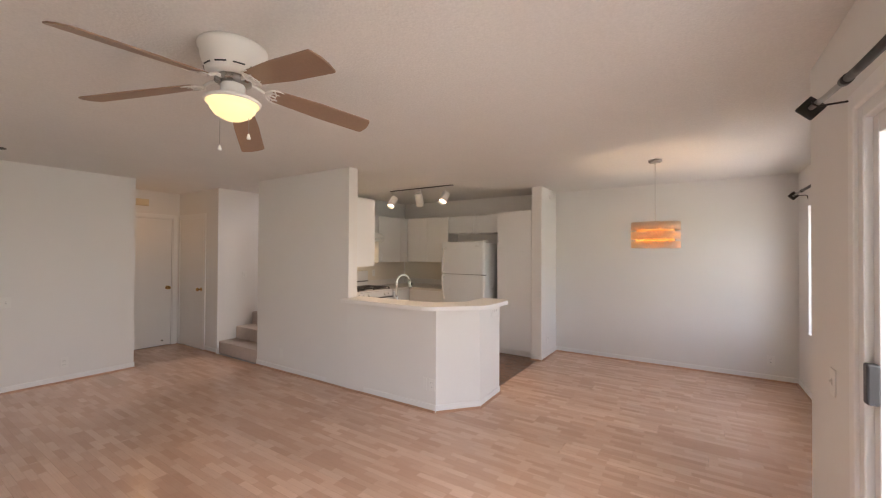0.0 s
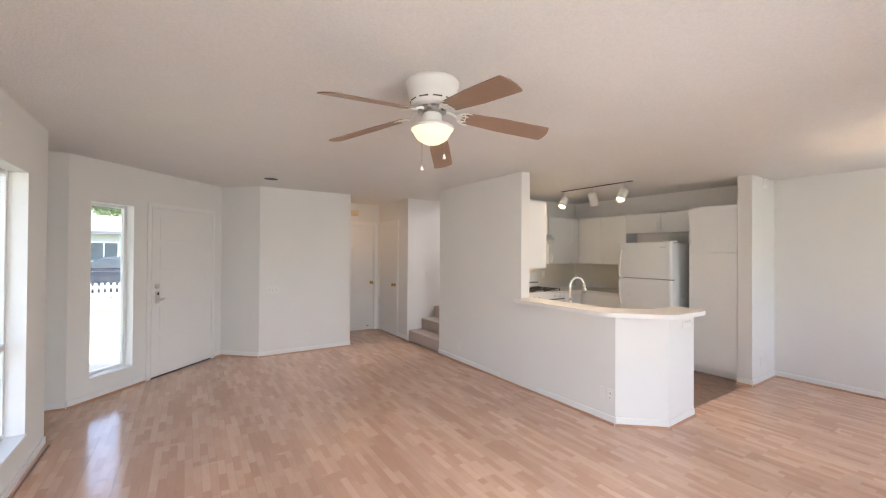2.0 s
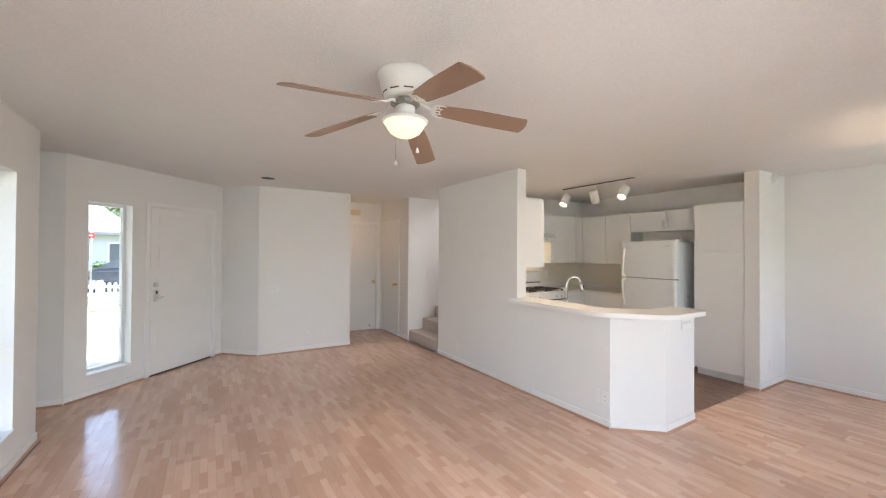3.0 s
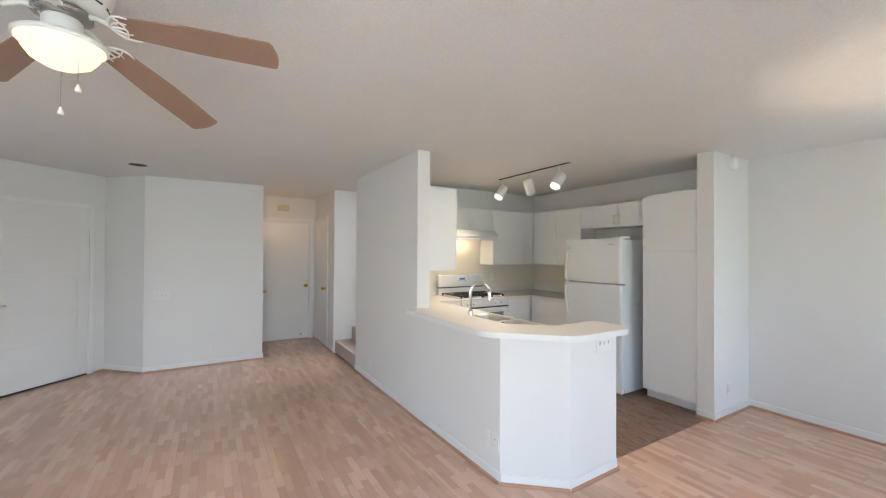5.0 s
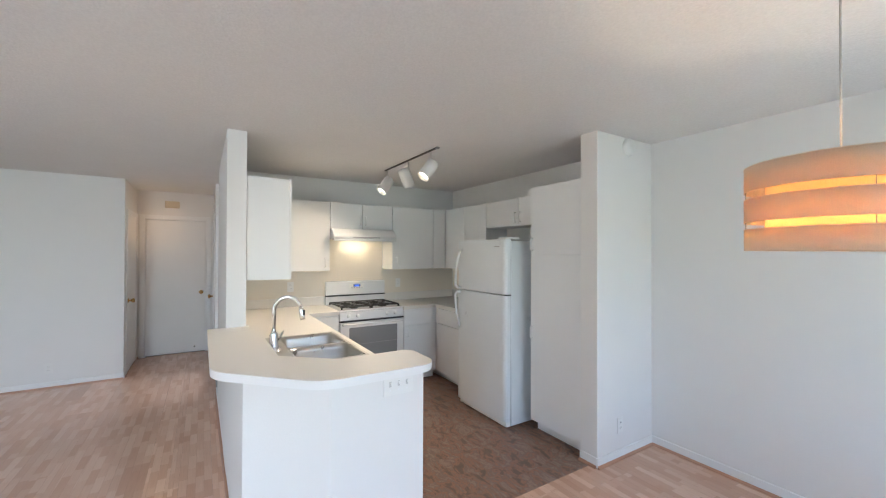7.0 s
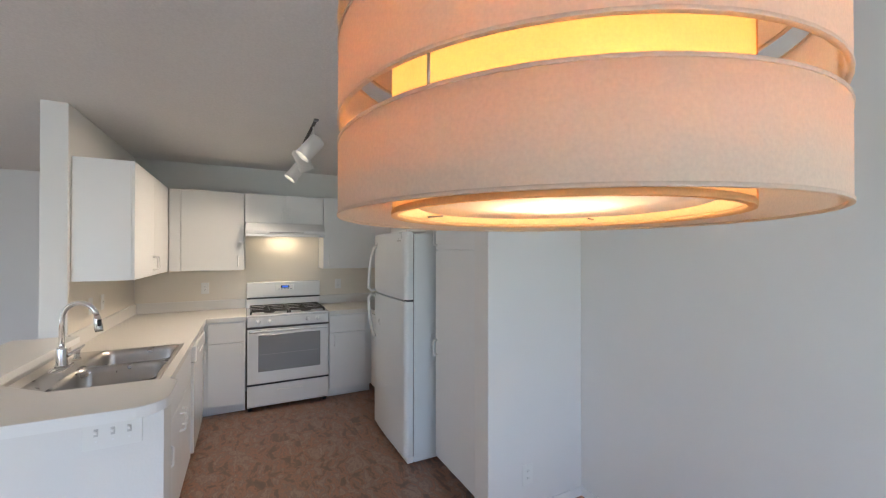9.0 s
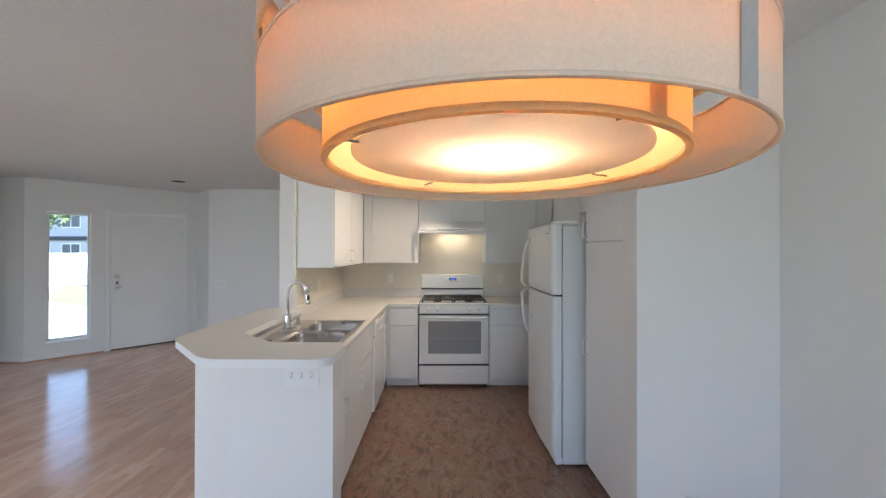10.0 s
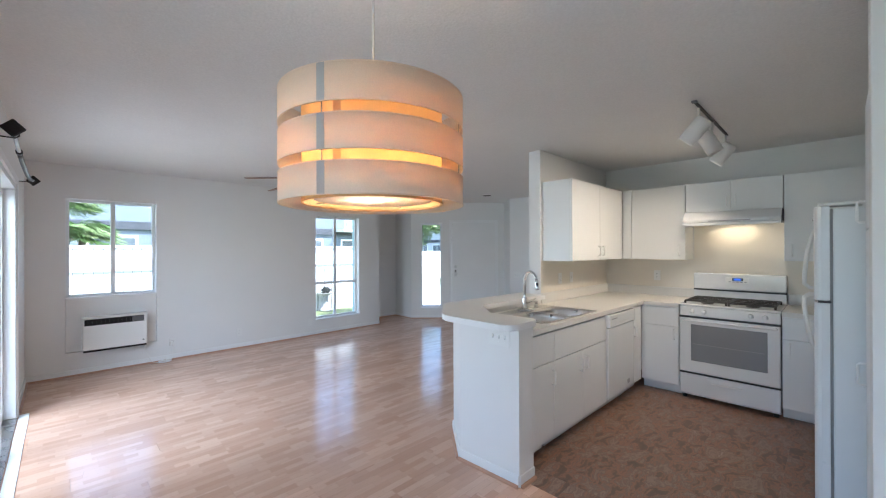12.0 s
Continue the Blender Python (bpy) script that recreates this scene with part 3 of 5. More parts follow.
part("keypad", b, M_DARKPL, front_leaf, "dark keypad")
b = tube([(1.035, 0.02, 0.925), (1.035, 0.05, 0.925), (1.03, 0.062, 0.928), (0.985, 0.066, 0.94)], [0.012, 0.012, 0.015, 0.012])
b.transform(FM)
part("lever_handle", b, M_SATIN, front_leaf, "satin steel lever")
b = lathe([(0, 0), (0.031, 0), (0.031, 0.01), (0.024, 0.02), (0, 0.022)], seg=24)
b.transform(FM @ pose(1.035, 0.005, 1.09, -90, 0, 0))
part("deadbolt", b, M_SATIN, front_leaf, "round steel deadbolt")
b = boxed(0.2, 1.1, -0.10, 0.006, -0.011, 0.010, 0.003)
b.transform(FM)
part("threshold", b, M_GREYPL, front, "dark metal threshold")
# Dark strip added to draw the dark line at the door's foot.
b = boxed(0.196, 1.104, 0.0052, 0.012, 0.002, 0.020, 0.002, 1)
b.transform(FM)
part("door_foot_strip", b, M_DARKPL, front_leaf, "dark strip along the foot of the front door")

# sliding glass door
slider = tagged(new("door_sliding"), "white aluminium sliding glass door with dark latch handle", "door", kind="structure")
f = bmesh.new()
box(f, 0.775, 0.905, SL1 - 0.05, SL1, 0.0, 2.03, 0.003, 1)
box(f, 0.775, 0.905, SL0, SL0 + 0.05, 0.0, 2.03, 0.003, 1)
box(f, 0.775, 0.905, SL0 + 0.05, SL1 - 0.05, 1.98, 2.03, 0.003, 1)
part("outer_frame", f, M_ALU, slider)
part("sill_track", boxed(0.77, 0.91, SL0 + 0.05, SL1 - 0.05, -0.012, 0.018, 0.003), M_STEEL, slider, "metal sill track")
for x, a, b in ((0.80, 1.17, SL1 - 0.05), (0.85, SL0 + 0.05, 1.22)):
    f = bmesh.new()
    box(f, x, x + 0.035, a, a + 0.05, 0.02, 1.98, 0.003, 1)
    box(f, x, x + 0.035, b - 0.05, b, 0.02, 1.98, 0.003, 1)
    box(f, x, x + 0.035, a + 0.05, b - 0.05, 0.02, 0.09, 0.003, 1)
    box(f, x, x + 0.035, a + 0.05, b - 0.05, 1.91, 1.98, 0.003, 1)
    s = part("sash", f, M_ALU, slider)
    g = part("pane", boxed(x + 0.014, x + 0.02, a + 0.04, b - 0.04, 0.08, 1.93), M_GLASS, s, "clear door glass")
    g.visible_shadow = False
part("latch_handle", boxed(0.768, 0.802, 1.985, 2.025, 0.985, 1.125, 0.006), M_DARKPL, slider, "dark grey latch handle")
c = bmesh.new()
box(c, 0.762, 0.781, SL1, SL1 + 0.055, 0.0, 2.09, 0.004)
box(c, 0.762, 0.781, SL0 - 0.055, SL0, 0.0, 2.09, 0.004)
box(c, 0.762, 0.781, SL0, SL1, 2.03, 2.09, 0.004)
part("casing", c, M_TRIM, slider)
part("floor_strip", boxed(0.70, 0.761, SL0 - 0.05, SL1 + 0.05, 0.0, 0.007, 0.002, 1), M_TRIM, slider, "pale threshold strip")

# ---- stairs ----
stairs = thing("staircase", (-5.11, 3.5, 0), "enclosed staircase covered in beige carpet", "stairs", kind="structure")
for i in range(11):
    y0, z1 = 3.12 + 0.255 * i, 0.185 * (i + 1)
    part("step", boxed(-5.608, -4.609, y0, min(6.19, y0 + 0.275), z1 - 0.185 - (0.0 if i == 0 else 0.03), z1, 0.018, 3), M_CARPET, stairs)

# ---- peninsula ----
bm = bmesh.new()
prism(bm, [(-2.90, 3.105), (-1.757, 3.128), (-1.470, 3.462), (-1.482, 3.945), (-1.64, 3.945), (-1.64, 3.52), (-1.88, 3.255), (-2.90, 3.235)], -0.12, 0.961)
structure("wall_peninsula", bm, M_WALL, "white painted half wall with a clipped corner", "wall")
outer = arc(-1.86, 3.205, 0.21, 268, 313, 8) + arc(-1.59, 3.49, 0.225, -44, 0, 8) + arc(-1.46, 3.868, 0.10, 0, 90, 8)
inner = arc(-1.62, 3.908, 0.06, 90, 180, 4) + [(-1.68, 3.56), (-1.91, 3.30), (-2.88, 3.30)]
ctr = thing("bar_worktop", (-2.0, 3.2, 0.955), "raised cream laminate breakfast bar top with rounded corners", "worktop")
bm = prism(bmesh.new(), [(-2.895, 2.99)] + outer + inner + [(-2.895, 3.24)], 0.962, 1.0, 0.005)
part("bar_slab", bm, M_EDGE, ctr, "white laminate edge band")
bm = prism(bmesh.new(), [(-2.893, 2.993)] + outer + inner + [(-2.893, 3.24)], 0.9995, 1.0015)
part("bar_surface", bm, M_TOP, ctr, "cream speckled laminate surface")


M_PULL = finish("white_nylon", (0.86, 0.86, 0.85), 0.3, vary=0.01)


# ---- kitchen ----
def c_pull(at, axis, length, out):
    """A white bent-wire pull: feet at +-length/2 along axis, standing off along out."""
    a, o, p = Vector(axis), Vector(out), Vector(at)
    pts = [p - a * length / 2, p - a * length / 2 + o * 0.022, p - a * (length / 2 - 0.008) + o * 0.030, p + a * (length / 2 - 0.008) + o * 0.030, p + a * length / 2 + o * 0.022, p + a * length / 2]
    return tube(pts, 0.0056, 8)


def front(cab, name, axis, plane, a0, a1, z0, z1, pull=None, th=0.018):
    """A door or drawer front. axis 'x': it lies along x at y=plane facing +-y; 'y': along y facing +-x. pull: (a, z, upright)."""
    g, face = 0.0013, cab["face"]
    p1 = plane + face * th
    if axis == "x":
        bm = boxed(a0 + g, a1 - g, plane, p1, z0 + g, z1 - g, 0.0015, 1)
    else:
        bm = boxed(plane, p1, a0 + g, a1 - g, z0 + g, z1 - g, 0.0015, 1)
    ob = part(name, bm, M_CAB, cab)
    if pull:
        a, z, upright = pull
        at = (a, p1 - face * 0.001, z) if axis == "x" else (p1 - face * 0.001, a, z)
        out = (0, face, 0) if axis == "x" else (face, 0, 0)
        ax = (0, 0, 1) if upright else ((1, 0, 0) if axis == "x" else (0, 1, 0))
        part("handle", c_pull(at, ax, 0.10, out), M_PULL, ob, "white bent-wire pull")
    return ob


def cabinet(name, x0, x1, y0, y1, z0, z1, face, label, toe="", group=""):
    cab = thing(name, ((x0 + x1) / 2, (y0 + y1) / 2, z0), label, "cabinet", group)
    cab["face"] = face
    bm = bmesh.new()
    if toe:
        low = z1 - 0.15 if name == "sink_cabinet" else z1
        box(bm, x0, x1, y0, y1, z0 + 0.095, low)
        if low < z1:
            box(bm, x0, x1, y1 - 0.018, y1, low, z1)
            box(bm, x0, x0 + 0.018, y0, y1 - 0.018, low, z1)
        k = {"y+": (x0, x1, y0, y1 - 0.07), "x+": (x0, x1 - 0.07, y0, y1), "y-": (x0, x1, y0 + 0.07, y1)}[toe]
        box(bm, *k, z0, z0 + 0.095)
    else:
        box(bm, x0, x1, y0, y1, z0, z1)
    part("body", bm, M_CAB, cab)
    return cab


BASES, UPPERS = "kitchen base cabinets", "kitchen wall cabinets"
# peninsula run, fronts towards +y
c = cabinet("base_cabinet", -2.002, -1.644, 3.54, 3.855, 0, 0.87, 1, "white melamine base cabinet with one drawer beside the half wall", "y+", BASES)
front(c, "drawer_front", "x", 3.856, -2.03, -1.644, 0.648, 0.86)
front(c, "door", "x", 3.856, -2.03, -1.644, 0.10, 0.645, (-2.0, 0.535, True))
c = cabinet("sink_cabinet", -2.93, -2.032, 3.25, 3.855, 0, 0.87, 1, "white melamine sink cabinet with two doors and a false front", "y+", BASES)
front(c, "false_front", "x", 3.856, -2.93, -2.032, 0.648, 0.86)
front(c, "door", "x", 3.856, -2.48, -2.032, 0.10, 0.645, (-2.435, 0.535, True))
front(c, "door", "x", 3.856, -2.93, -2.482, 0.10, 0.645, (-2.527, 0.535, True))
c = cabinet("corner_base_cabinet", -3.85, -3.56, 3.25, 3.855, 0, 0.87, 1, "narrow white base cabinet beside the dishwasher", "y+", BASES)
front(c, "door", "x", 3.856, -3.80, -3.56, 0.10, 0.86, (-3.60, 0.62, True))
dw = thing("dishwasher", (-3.25, 3.55, 0), "white built-in dishwasher with a control strip", "dishwasher")
part("tub", boxed(-3.553, -2.937, 3.27, 3.85, 0.10, 0.865), M_ENAMEL, dw)
part("kick_plate", boxed(-3.553, -2.937, 3.27, 3.79, 0.0, 0.098), M_ENAMEL, dw)
d = part("door", boxed(-3.55, -2.94, 3.851, 3.892, 0.115, 0.745, 0.006), M_ENAMEL, dw)
part("vent_slot", boxed(-3.43, -3.37, 3.8915, 3.8935, 0.16, 0.20), M_GREYPL, d, "small grey vent")
p = part("control_panel", boxed(-3.55, -2.94, 3.851, 3.905, 0.75, 0.862, 0.008), M_ENAMEL, dw)
part("latch_pocket", boxed(-3.36, -3.14, 3.904, 3.9065, 0.77, 0.785, 0.001, 1), M_SLOT, p, "pale grey latch pocket")
part("button_row", boxed(-3.10, -2.98, 3.904, 3.9065, 0.82, 0.828, 0.001, 1), M_GREYPL, p, "row of small grey markings")
# back run, fronts towards +x
c = cabinet("base_cabinet", -4.475, -3.86, 3.86, 4.21, 0, 0.87, 1, "narrow white base cabinet beside the stove, one drawer", "x+", BASES)
front(c, "drawer_front", "y", -3.859, 3.90, 4.208, 0.676, 0.862)
front(c, "door", "y", -3.859, 3.90, 4.208, 0.10, 0.673, (4.17, 0.60, True))
c = cabinet("base_cabinet", -4.475, -3.86, 4.98, 5.43, 0, 0.87, 1, "white base cabinet between stove and corner, one drawer", "x+", BASES)
front(c, "drawer_front", "y", -3.859, 4.984, 5.36, 0.683, 0.862)
front(c, "door", "y", -3.859, 4.984, 5.36, 0.10, 0.68, (5.03, 0.60, True))
c = cabinet("corner_base_cabinet", -4.475, -3.09, 5.435, 6.075, 0, 0.87, -1, "white corner base cabinet beside the refrigerator", "y-", BASES)
front(c, "drawer_front", "x", 5.434, -3.80, -3.10, 0.683, 0.862)
front(c, "door", "x", 5.434, -3.80, -3.10, 0.10, 0.68, (-3.16, 0.60, True))

# worktop with the sink cut out
SX0, SX1, SY0, SY1 = -2.79, -1.99, 3.335, 3.835
top = thing("kitchen_worktop", (-3.4, 3.6, 0.872), "cream speckled laminate worktop wrapping the kitchen, with low upstand", "worktop")


def top_strip(x0, x1, y0, y1):
    return boxed(x0, x1, y0, y1, 0.872, 0.91, 0.004)


bm = bmesh.new()
box(bm, -1.645, SX1, 3.56, 3.888, 0.872, 0.91)
box(bm, -1.915, SX1, 3.237, 3.56, 0.872, 0.91)
box(bm, SX1, SX0, 3.237, SY0, 0.872, 0.91)
box(bm, SX1, SX0, SY1, 3.888, 0.872, 0.91)
box(bm, SX0, -4.478, 3.237, 3.888, 0.872, 0.91)
box(bm, -4.478, -3.835, 3.888, 4.212, 0.872, 0.91)
prism(bm, [(-1.915, 3.262), (-1.66, 3.545), (-1.66, 3.56), (-1.915, 3.56)], 0.872, 0.91)
bmesh.ops.remove_doubles(bm, verts=bm.verts, dist=0.0005)
part("slab", bm, M_TOP, top)
bm = bmesh.new()
box(bm, -4.478, -3.835, 4.978, 5.41, 0.872, 0.91)
box(bm, -4.478, -3.085, 5.41, 6.078, 0.872, 0.91)
part("slab", bm, M_TOP, top)
for q in ((-4.478, -2.90, 3.236, 3.254), (-4.479, -4.461, 3.256, 4.21), (-4.479, -4.461, 4.98, 6.06), (-4.459, -3.085, 6.061, 6.079)):
    part("upstand", boxed(*q, 0.9105, 1.01, 0.003, 1), M_TOP, top)
bs = thing("backsplash", (-4.478, 4.6, 1.01), "cream painted backsplash between worktop and cabinets", "backsplash", kind="structure")
bm = bmesh.new()
box(bm, -4.478, -2.903, 3.2352, 3.238, 1.011, 1.334)
part("panel", bm, M_TILE, bs)
bm = bmesh.new()
box(bm, -4.4798, -4.477, 3.24, 6.07, 1.011, 1.334)
box(bm, -4.4798, -4.477, 4.205, 4.97, 1.334, 1.70)
part("panel", bm, M_TILE, bs)
part("panel", boxed(-4.47, -3.085, 6.077, 6.0798, 1.011, 1.334), M_TILE, bs)

# sink
sink = thing("kitchen_sink", (-2.39, 3.565, 0.91), "double-bowl stainless steel drop-in sink", "sink")


def bowl(x0, x1, y0, y1, zt, zb, r):
    """An open basin with rounded corners and a lip."""
    bm = bmesh.new()
    rows = []
    for inset, z in ((-0.012, zt), (0.0, zt - 0.004), (0.004, zt - 0.03), (0.010, zb + 0.03), (0.035, zb + 0.004), (0.10, zb)):
        pts = []
        for cx, cy, a in ((x1 - r, y1 - r, 0), (x0 + r, y1 - r, 90), (x0 + r, y0 + r, 180), (x1 - r, y0 + r, 270)):
            pts += arc(cx, cy, max(0.005, r - inset), a, a + 90, 6) if inset < r else arc(cx + (r - inset) * (1 if a in (90, 180) else -1) * -1 * 0, cy, 0.005, a, a + 90, 6)
        rows.append([bm.verts.new((x, y, z)) for x, y in pts])
    for a, b in zip(rows, rows[1:]):
        for i in range(len(a)):
            f = bm.faces.new((a[i], a[(i + 1) % len(a)], b[(i + 1) % len(a)], b[i]))
            f.smooth = True
    bm.faces.new(rows[-1])
    bmesh.ops.recalc_face_normals(bm, faces=bm.faces)
    for f in bm.faces:
        f.normal_flip()
    return bm


rim = bmesh.new()
RX0, RX1, RY0, RY1 = SX0 - 0.012, SX1 + 0.012, SY0 - 0.012, SY1 + 0.012
b1, b2 = (-2.765, -2.41), (-2.37, -2.015)
by0, by1 = 3.445, 3.82
for q in ((RX0, RX1, RY0, by0 - 0.008), (RX0, RX1, by1 + 0.008, RY1), (RX0, b1[0] - 0.008, by0 - 0.008, by1 + 0.008), (b1[1] + 0.008, b2[0] - 0.008, by0 - 0.008, by1 + 0.008), (b2[1] + 0.008, RX1, by0 - 0.008, by1 + 0.008)):
    box(rim, *q, 0.9105, 0.9165)
part("rim", rim, M_SINK, sink)
for a, b in (b1, b2):
    bl = part("basin", bowl(a, b, by0, by1, 0.917, 0.74, 0.06), M_SINK, sink)
    part("drain", lathe([(0, 0.743), (0.03, 0.743), (0.044, 0.747), (0.046, 0.742)], ((a + b) / 2, 3.60, 0), 24), M_CHROME, bl, "round drain strainer")

faucet = thing("kitchen_faucet", (-2.43, 3.36, 0.917), "chrome gooseneck pull-down kitchen faucet", "faucet")
part("deck_plate", lathe([(0, 0), (0.055, 0), (0.053, 0.006), (0.03, 0.010), (0, 0.010)], (-2.43, 3.36, 0.917), 28, Matrix.Diagonal((2.0, 0.75, 1, 1))), M_CHROME, faucet)
part("body", lathe([(0.0, 0.0), (0.029, 0.0), (0.029, 0.01), (0.024, 0.02), (0.023, 0.09), (0.019, 0.10), (0.0, 0.10)], (-2.43, 3.36, 0.926), 24), M_CHROME, faucet)
neck = [(-2.43, 3.36, 1.0), (-2.43, 3.36, 1.17)]
for i in range(1, 11):
    a = math.pi * i / 10 * 0.93
    neck.append((-2.43 + 0.028 * (1 - math.cos(a)), 3.36 + 0.078 * (1 - math.cos(a)), 1.17 + 0.085 * math.sin(a)))
part("gooseneck", tube(neck, 0.0125, 14), M_CHROME, faucet)
e0, e1 = Vector(neck[-1]), Vector(neck[-1]) + Vector((0.004, 0.012, -0.085))
hd = part("spray_head", tube([e0, e0 + (e1 - e0) * 0.25, e0 + (e1 - e0) * 0.8, e1], [0.0135, 0.016, 0.019, 0.017], 16), M_CHROME, faucet)
part("spray_button", boxed(e0.x + 0.006, e0.x + 0.022, e0.y + 0.008, e0.y + 0.023, e0.z - 0.055, e0.z - 0.02, 0.003), M_DARKPL, hd, "black spray button")
part("lever", tube([(-2.43, 3.38, 0.98), (-2.46, 3.40, 0.99), (-2.50, 3.43, 1.015)], [0.012, 0.009, 0.006], 10), M_CHROME, faucet)
solid("soap_dispenser", lathe([(0, 0), (0.02, 0), (0.02, 0.012), (0.014, 0.016), (0.014, 0.045), (0.017, 0.05), (0.017, 0.058), (0, 0.06)], (-2.60, 3.37, 0.917), 18), M_CHROME, "short chrome air gap cap beside the faucet", "faucet cap")

# wall cabinets
c = cabinet("wall_cabinet", -4.16, -2.935, 3.24, 3.538, 1.335, 2.12, 1, "white melamine wall cabinet with two doors", "", UPPERS)
front(c, "door", "x", 3.539, -3.545, -2.935, 1.335, 2.12, (-3.50, 1.43, True))
front(c, "door", "x", 3.539, -4.155, -3.547, 1.335, 2.12, (-3.592, 1.43, True))
c = cabinet("wall_cabinet", -4.474, -4.178, 3.56, 4.195, 1.335, 2.12, 1, "white melamine wall cabinet beside the range hood", "", UPPERS)
front(c, "filler", "y", -4.177, 3.562, 3.655, 1.335, 2.12)
front(c, "door", "y", -4.177, 3.658, 4.195, 1.335, 2.12, (4.14, 1.43, True))
c = cabinet("wall_cabinet", -4.474, -4.178, 4.20, 4.968, 1.822, 2.12, 1, "short white wall cabinet above the range hood", "", UPPERS)
front(c, "door", "y", -4.177, 4.20, 4.583, 1.822, 2.12, (4.55, 1.92, True))
front(c, "door", "y", -4.177, 4.585, 4.968, 1.822, 2.12, (4.62, 1.92, True))
c = cabinet("wall_cabinet", -4.474, -4.178, 4.973, 5.76, 1.335, 2.12, 1, "white melamine wall cabinet in the kitchen corner", "", UPPERS)
front(c, "door", "y", -4.177, 4.973, 5.56, 1.335, 2.12, (5.03, 1.43, True))
front(c, "filler", "y", -4.177, 5.563, 5.75, 1.335, 2.12)
c = cabinet("wall_cabinet", -4.474, -3.275, 5.778, 6.075, 1.335, 2.12, -1, "white melamine wall cabinet on the back wall", "", UPPERS)
front(c, "door", "x", 5.777, -4.155, -3.72, 1.335, 2.12)
front(c, "door", "x", 5.777, -3.718, -3.275, 1.335, 2.12, (-3.33, 1.43, True))
c = cabinet("wall_cabinet", -3.272, -2.192, 5.778, 6.075, 1.83, 2.12, -1, "short white wall cabinet above the refrigerator", "", UPPERS)
front(c, "door", "x", 5.777, -3.272, -2.735, 1.83, 2.12, (-2.77, 1.92, True))
front(c, "door", "x", 5.777, -2.733, -2.192, 1.83, 2.12, (-2.70, 1.92, True))
c = cabinet("pantry_cabinet", -2.187, -1.656, 5.42, 6.075, 0, 2.115, -1, "tall white melamine pantry cabinet with two doors", "y-")
front(c, "door", "x", 5.419, -2.187, -1.656, 1.536, 2.115, (-2.16, 1.62, True))
front(c, "door", "x", 5.419, -2.187, -1.656, 0.10, 1.533, (-2.16, 0.86, True))

# range hood
hood = thing("range_hood", (-4.3, 4.585, 1.70), "slim white under-cabinet range hood", "range hood")
bm = bmesh.new()
pr = [(-4.475, 1.70), (-4.03, 1.70), (-4.02, 1.715), (-4.02, 1.735), (-4.10, 1.818), (-4.475, 1.818)]
a = [bm.verts.new((x, 4.203, z)) for x, z in pr]
b = [bm.verts.new((x, 4.966, z)) for x, z in pr]
bm.faces.new(a)
bm.faces.new(b[::-1])
for i in range(6):
    bm.faces.new((a[i], b[i], b[(i + 1) % 6], a[(i + 1) % 6]))
bmesh.ops.recalc_face_normals(bm, faces=bm.faces)
bmesh.ops.bevel(bm, geom=bm.edges[:], offset=0.003, segments=2, affect="EDGES")
part("canopy", bm, M_ENAMEL, hood)
part("front_lip", boxed(-4.035, -4.022, 4.206, 4.963, 1.676, 1.701, 0.003, 1), M_ENAMEL, hood)
part("switch_strip", boxed(-4.0235, -4.0165, 4.42, 4.75, 1.7155, 1.7225, 0.001, 1), M_GREYPL, hood, "grey switch strip")
part("filter", boxed(-4.32, -4.10, 4.3, 4.86, 1.695, 1.6998), M_STEEL, hood, "aluminium grease filter")
part("lamp_lens", boxed(-4.37, -4.33, 4.45, 4.71, 1.6978, 1.6998, 0.0005, 1), M_HOODLAMP, hood, "lit lamp lens")
lamp = window_light("hood_lamp", (-4.35, 4.58, 1.6972), (-4.35, 4.58, 1.0), 0.10, 0.34, 0.25, (1.0, 0.76, 0.46))

# gas range
stove = thing("gas_range", (-4.14, 4.595, 0), "white freestanding gas range with black grates", "stove")
FX = -3.845
bm = boxed(-4.46, FX - 0.02, 4.222, 4.972, 0.03, 0.895, 0.004)
part("body", bm, M_ENAMEL, stove)
part("cooktop", boxed(-4.46, FX + 0.005, 4.216, 4.976, 0.896, 0.915, 0.006), M_ENAMEL, stove)
bg = part("backguard", boxed(-4.46, -4.395, 4.216, 4.976, 1.022, 1.19, 0.012, 3), M_ENAMEL, stove)
part("backguard_foot", boxed(-4.46, -4.405, 4.22, 4.972, 0.9155, 1.008), M_ENAMEL, stove)
part("vent_gap", boxed(-4.455, -4.392, 4.218, 4.974, 1.0085, 1.0215), M_DARKPL, stove, "dark oven vent slot")
dp = part("display_panel", boxed(-4.396, -4.392, 4.50, 4.69, 1.095, 1.155, 0.002, 1), M_PLASTIC, bg, "pale control display panel")
part("clock_window", boxed(-4.3925, -4.3908, 4.555, 4.645, 1.119, 1.149), M_DARKPL, dp, "dark display window")
part("clock", boxed(-4.3912, -4.3895, 4.572, 4.628, 1.126, 1.143), M_CLOCK, dp, "blue lit clock display")
for i in range(5):
    part("button", boxed(-4.3925, -4.3905, 4.525 + i * 0.032, 4.545 + i * 0.032, 1.105, 1.112), M_GREYPL, dp)
cp = part("knob_panel", boxed(FX - 0.02, FX + 0.002, 4.222, 4.972, 0.80, 0.893, 0.006), M_ENAMEL, stove)
for y in (4.32, 4.42, 4.77, 4.87):
    part("knob", lathe([(0, 0), (0.021, 0), (0.019, 0.018), (0.0, 0.019)], (FX + 0.001, y, 0.848), 20, pose(0, 0, 0, 0, 90, 0)), M_ENAMEL, cp)
